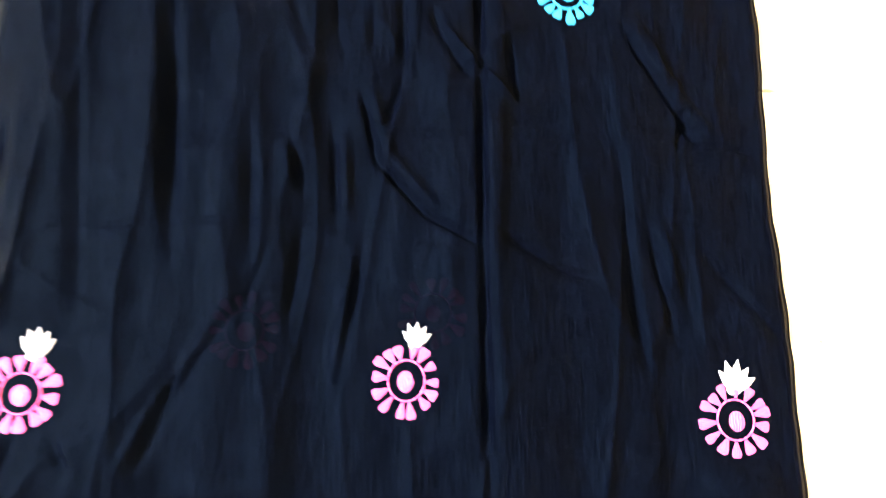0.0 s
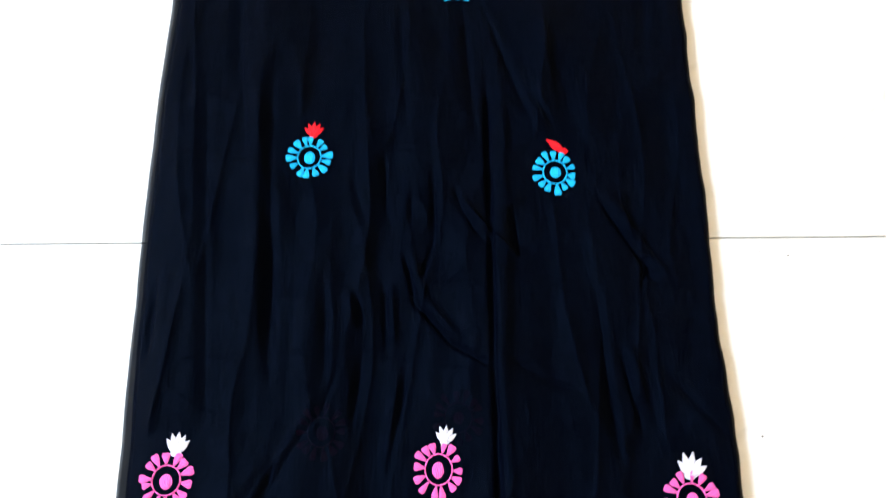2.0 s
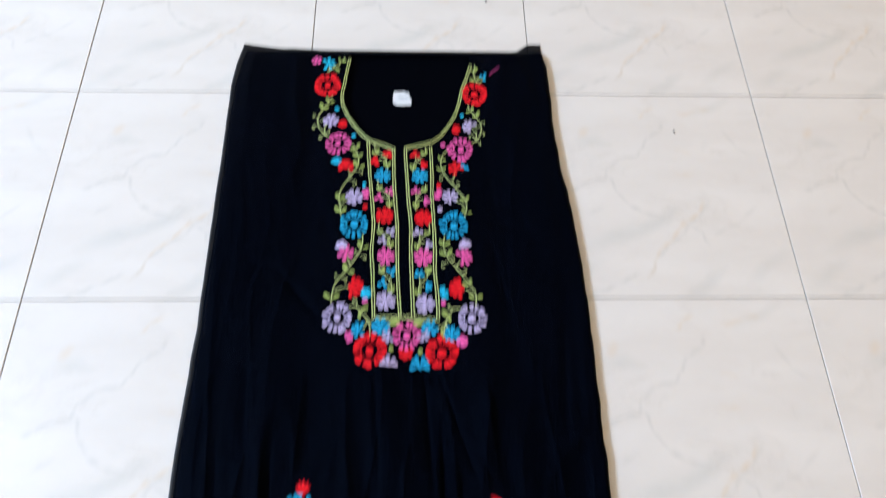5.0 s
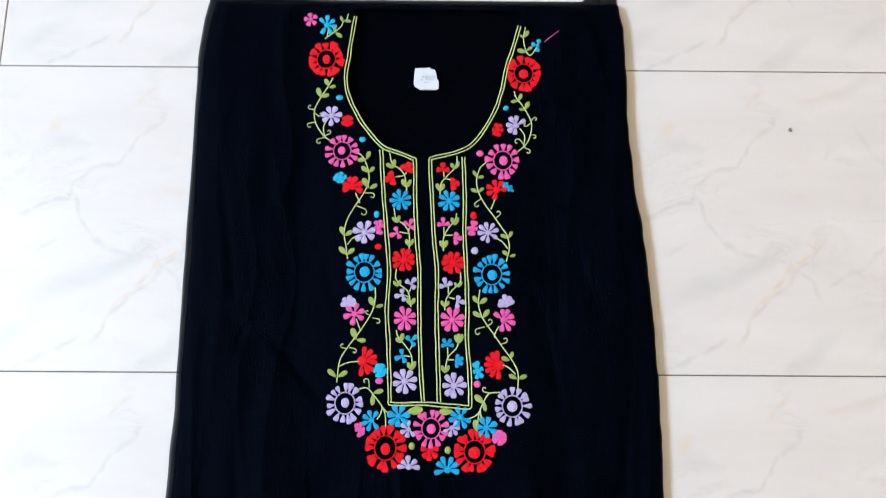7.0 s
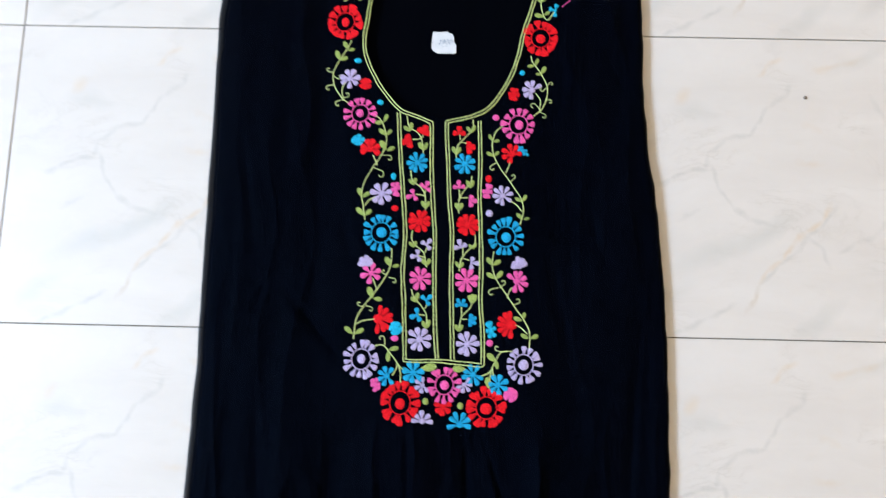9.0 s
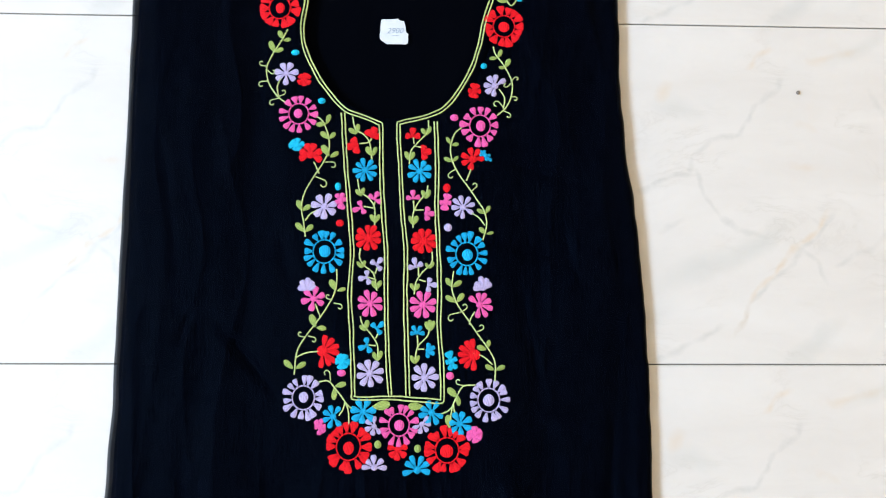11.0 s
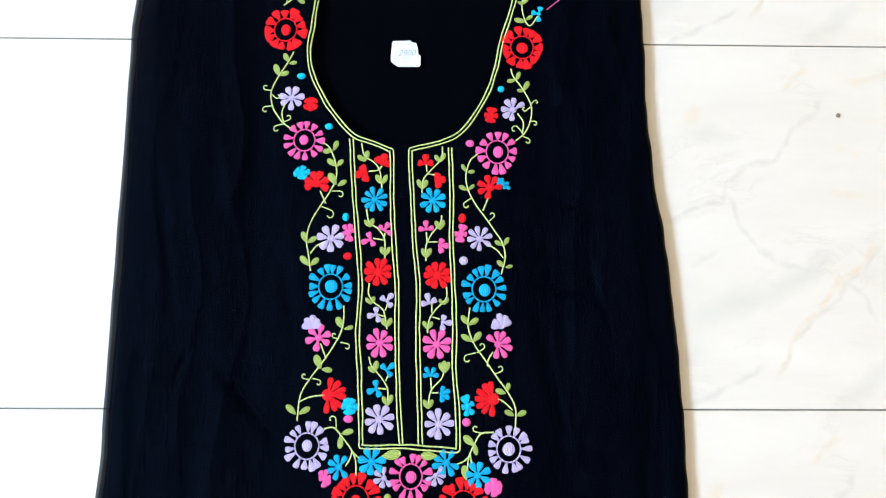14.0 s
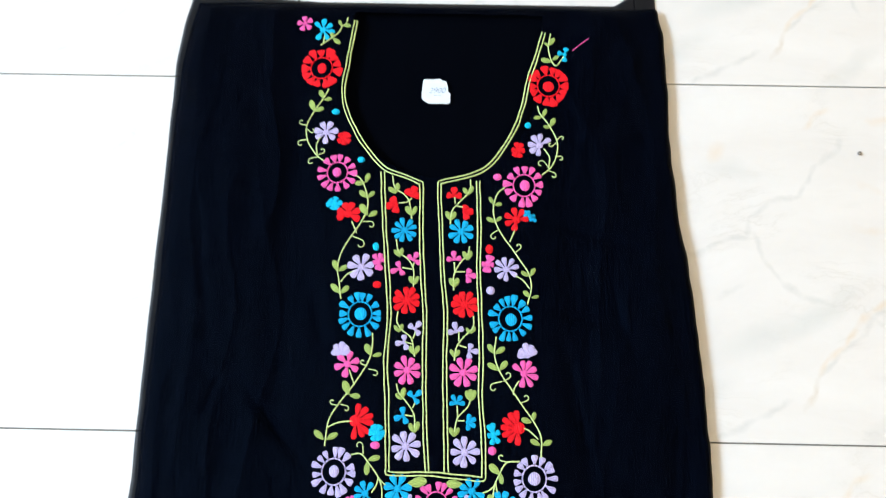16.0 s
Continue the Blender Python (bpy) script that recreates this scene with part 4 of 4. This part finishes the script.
bud(0.0246, -0.3142, 0.0035, 0.0035, PINK)
daisy(0.0565, -0.3339, 0.0172, 15, LAVENDER, 1.06)

# the bouquet under the placket
stem = vine((-0.0836, -0.3191), (-0.0761, -0.3184), (-0.0694, -0.3255), (-0.0626, -0.3343), (-0.0591, -0.3430), (-0.0586, -0.3533))
leaf(stem, -0.0703, -0.3228, -0.0614, -0.3203)
leaf(stem, -0.0707, -0.3237, -0.0711, -0.3337)
tendril(stem, -0.0743, -0.3184, -0.0779, -0.3122, 1)
stem = vine((-0.0618, -0.3352), (-0.0635, -0.3412), (-0.0666, -0.3463))
stem = vine((-0.0626, -0.3347), (-0.0573, -0.3400), (-0.0511, -0.3423))
stem = vine((0.0454, -0.3216), (0.0355, -0.3228), (0.0300, -0.3314), (0.0262, -0.3409), (0.0242, -0.3560))
leaf(stem, 0.0304, -0.3314, 0.0225, -0.3243)
leaf(stem, 0.0305, -0.3297, 0.0321, -0.3384)
leaf(stem, 0.0242, -0.3564, 0.0226, -0.3461)
tendril(stem, 0.0364, -0.3223, 0.0316, -0.3187, -1)
stem = vine((0.0272, -0.3388), (0.0226, -0.3430), (0.0173, -0.3451))
stem = vine((0.0272, -0.3375), (0.0284, -0.3444), (0.0296, -0.3496))
daisy(-0.0585, -0.3713, 0.0185, 16, RED, 1.10)
daisy(0.0221, -0.3744, 0.0181, 16, RED, 1.06)
daisy(-0.0175, -0.3540, 0.0159, 14, PINK, 1.08)
blossom(-0.0714, -0.3471, 0.0097, 6, BLUE, 180, 250)
cluster(-0.0820, -0.3551, 0.0050, 0.0068, PINK, 10)
blossom(-0.0471, -0.3432, 0.0106, 7, BLUE, 10, 360)
blossom(-0.0378, -0.3550, 0.0080, 5, LAVENDER, 200, 220)
stem = vine((-0.0396, -0.3407), (-0.0316, -0.3387), (-0.0253, -0.3370))
leaf(stem, -0.0396, -0.3398, -0.0253, -0.3370)
stem = vine((-0.0093, -0.3386), (-0.0040, -0.3396), (0.0018, -0.3392))
leaf(stem, 0.0022, -0.3392, -0.0102, -0.3390)
bud(-0.0348, -0.3696, 0.0031, 0.0035, LEAF)
bud(-0.0022, -0.3731, 0.0031, 0.0035, LEAF)
blossom(-0.0185, -0.3737, 0.0084, 5, RED, 270, 210)
blossom(-0.0375, -0.3878, 0.0101, 5, LAVENDER, 90, 180)
blossom(-0.0028, -0.3901, 0.0119, 6, BLUE, 90, 200)
blossom(0.0093, -0.3441, 0.0107, 7, BLUE, 200, 280)
blossom(0.0012, -0.3535, 0.0080, 5, LAVENDER, -50, 200)
blossom(0.0327, -0.3531, 0.0102, 7, BLUE, 20, 360)
cluster(0.0445, -0.3619, 0.0070, 0.0066, PINK, 30)

# scattered flowers of the skirt
daisy(-0.1241, -0.5414, 0.0181, 14, BLUE, 1.05)
tulip(-0.1217, -0.5219, 0.0129, 5, RED, 88, 100)
daisy(0.0741, -0.5569, 0.0179, 14, BLUE, 1.05)
tulip(0.0809, -0.5383, 0.0159, 3, RED, 141, 16)
daisy(-0.2138, -0.7909, 0.0194, 14, PINK, 1.00)
tulip(-0.2085, -0.7722, 0.0157, 5, WHITE, 86, 84)
stem = vine((-0.2110, -0.7668), (-0.2116, -0.7733))
daisy(-0.0194, -0.7842, 0.0183, 14, PINK, 1.10)
tulip(-0.0148, -0.7653, 0.0126, 5, WHITE, 84, 100)
stem = vine((-0.0167, -0.7622), (-0.0172, -0.7676))
daisy(0.1575, -0.8047, 0.0192, 14, PINK, 1.05)
tulip(0.1582, -0.7888, 0.0170, 5, WHITE, 78, 100)
stem = vine((0.1580, -0.7832), (0.1570, -0.7884))

# flowers of the back panel, dimly seen through the cloth
LIFT[0] = 0.0023
daisy(-0.1059, -0.7577, 0.0190, 14, PINK, 1.06)
daisy(-0.0050, -0.7477, 0.0190, 14, PINK, 1.06)
LIFT[0] = 0.0


# ---- the price tag lying inside the neck ----
k = Nodes("paper", 0.7)
k.base(k.mix(k.noise(k.coords(), 90, 4), (0.46, 0.49, 0.54), (0.60, 0.63, 0.67)))
k.bump(k.noise(k.coords(), 160, 3), 0.3, 0.0008)
PAPER = k.m
INK = Nodes("grey_blue_ink", 0.6)
INK.base((0.15, 0.22, 0.32))
bm = bmesh.new()
corners = ((-0.0113, 0.0112), (0.0034, 0.0118), (0.0054, 0.0100), (0.0086, 0.0096), (0.0098, 0.0060), (0.0106, -0.0006), (0.0124, -0.0022), (0.0121, -0.0104), (0.0106, -0.0115), (-0.0066, -0.0115), (-0.0105, -0.0088), (-0.0127, -0.0064), (-0.0126, 0.0010), (-0.0118, 0.0085))
rim = []
for (x0, y0), (x1, y1) in zip(corners, corners[1:] + corners[:1]):
    for f in (0.0, 0.33, 0.67):
        x, y = x0 + (x1 - x0) * f, y0 + (y1 - y0) * f
        rim.append((x + 0.0005 * noise.noise((x * 500, y * 500, 8)), y + 0.0005 * noise.noise((x * 500, y * 500, 3))))
for z in (0.0, 0.0004):
    ring = [bm.verts.new((x, y, z)) for x, y in rim]
    bm.faces.new(ring if z else ring[::-1])
bm.verts.ensure_lookup_table()
for i in range(42):
    j = (i + 1) % 42
    bm.faces.new((bm.verts[i], bm.verts[j], bm.verts[42 + j], bm.verts[42 + i]))
bmesh.ops.triangulate(bm, faces=[f for f in bm.faces if len(f.verts) > 4])
tag = link_mesh("price_tag", bm, PAPER, smooth=False)
tag.matrix_world = pose(-0.0252, -0.0130, 0.0046, 1.5, -2, 0)
tagged(tag, "torn white paper price tag with handwritten number", "price tag")
text = bpy.data.curves.new("price", "FONT")
text.body, text.size, text.align_x, text.align_y, text.shear, text.extrude, text.offset = "2900", 0.0072, "CENTER", "CENTER", 0.3, 0.00004, -0.00012
words = new("writing_source", text)
bpy.context.view_layer.update()
mesh = bpy.data.meshes.new_from_object(words.evaluated_get(bpy.context.evaluated_depsgraph_get()))
bpy.data.objects.remove(words)
mesh.materials.clear()
mesh.materials.append(INK.m)
writing = new("writing", mesh)
writing.parent = tag
writing.location = (0.0005, 0.0005, 0.00052)
tagged(writing, "grey-blue handwritten price")
bm = bmesh.new()
box(bm, -0.0022, 0.0040, -0.0040, -0.0037, 0.00045, 0.00056)
link_mesh("underline", bm, INK.m, tag, smooth=False)

# ---- grit on the floor ----
k = Nodes("dark_grit", 0.8)
k.base(k.mix(k.noise(k.coords(), 700, 3), (0.12, 0.10, 0.085), (0.22, 0.19, 0.16)))
GRIT = k.m
for x, y, r in ((0.339, -0.0625, 0.0018), (0.216, -0.762, 0.0009), (0.097, 0.174, 0.0020), (0.254, -0.625, 0.0007), (0.232, -0.622, 0.0006)):
    bm = bmesh.new()
    bmesh.ops.create_icosphere(bm, subdivisions=2, radius=r)
    for v in bm.verts:
        v.co *= 1 + 0.35 * noise.noise(v.co * 900)
        v.co.z = v.co.z * 0.6 + r * 0.55
    crumb = link_mesh("crumb", bm, GRIT)
    crumb.location = (x, y, 0)
    tagged(crumb, "tiny dark crumb of dirt on the marble floor", "crumb", "crumbs on the floor")

# ---- the floor's tiles ----
bm = bmesh.new()
box(bm, -T / 2 + 0.0006, T / 2 - 0.0006, -T / 2 + 0.0006, T / 2 - 0.0006, -0.010, 0.0)
bmesh.ops.bevel(bm, geom=[e for e in bm.edges if all(v.co.z > -0.001 for v in e.verts)], offset=0.0004, segments=1, affect="EDGES")
first = None
for i in range(14):
    for j in range(13):
        if first is None:
            first = link_mesh("tile", bm, MARBLE, floor, smooth=False)
            tile = first
        else:
            tile = new("tile", first.data)
            tile.parent = floor
        tile.location = (X0 + T * (i + 0.5), Y0 + T * (j + 0.5), random.uniform(-0.0002, 0.0002))
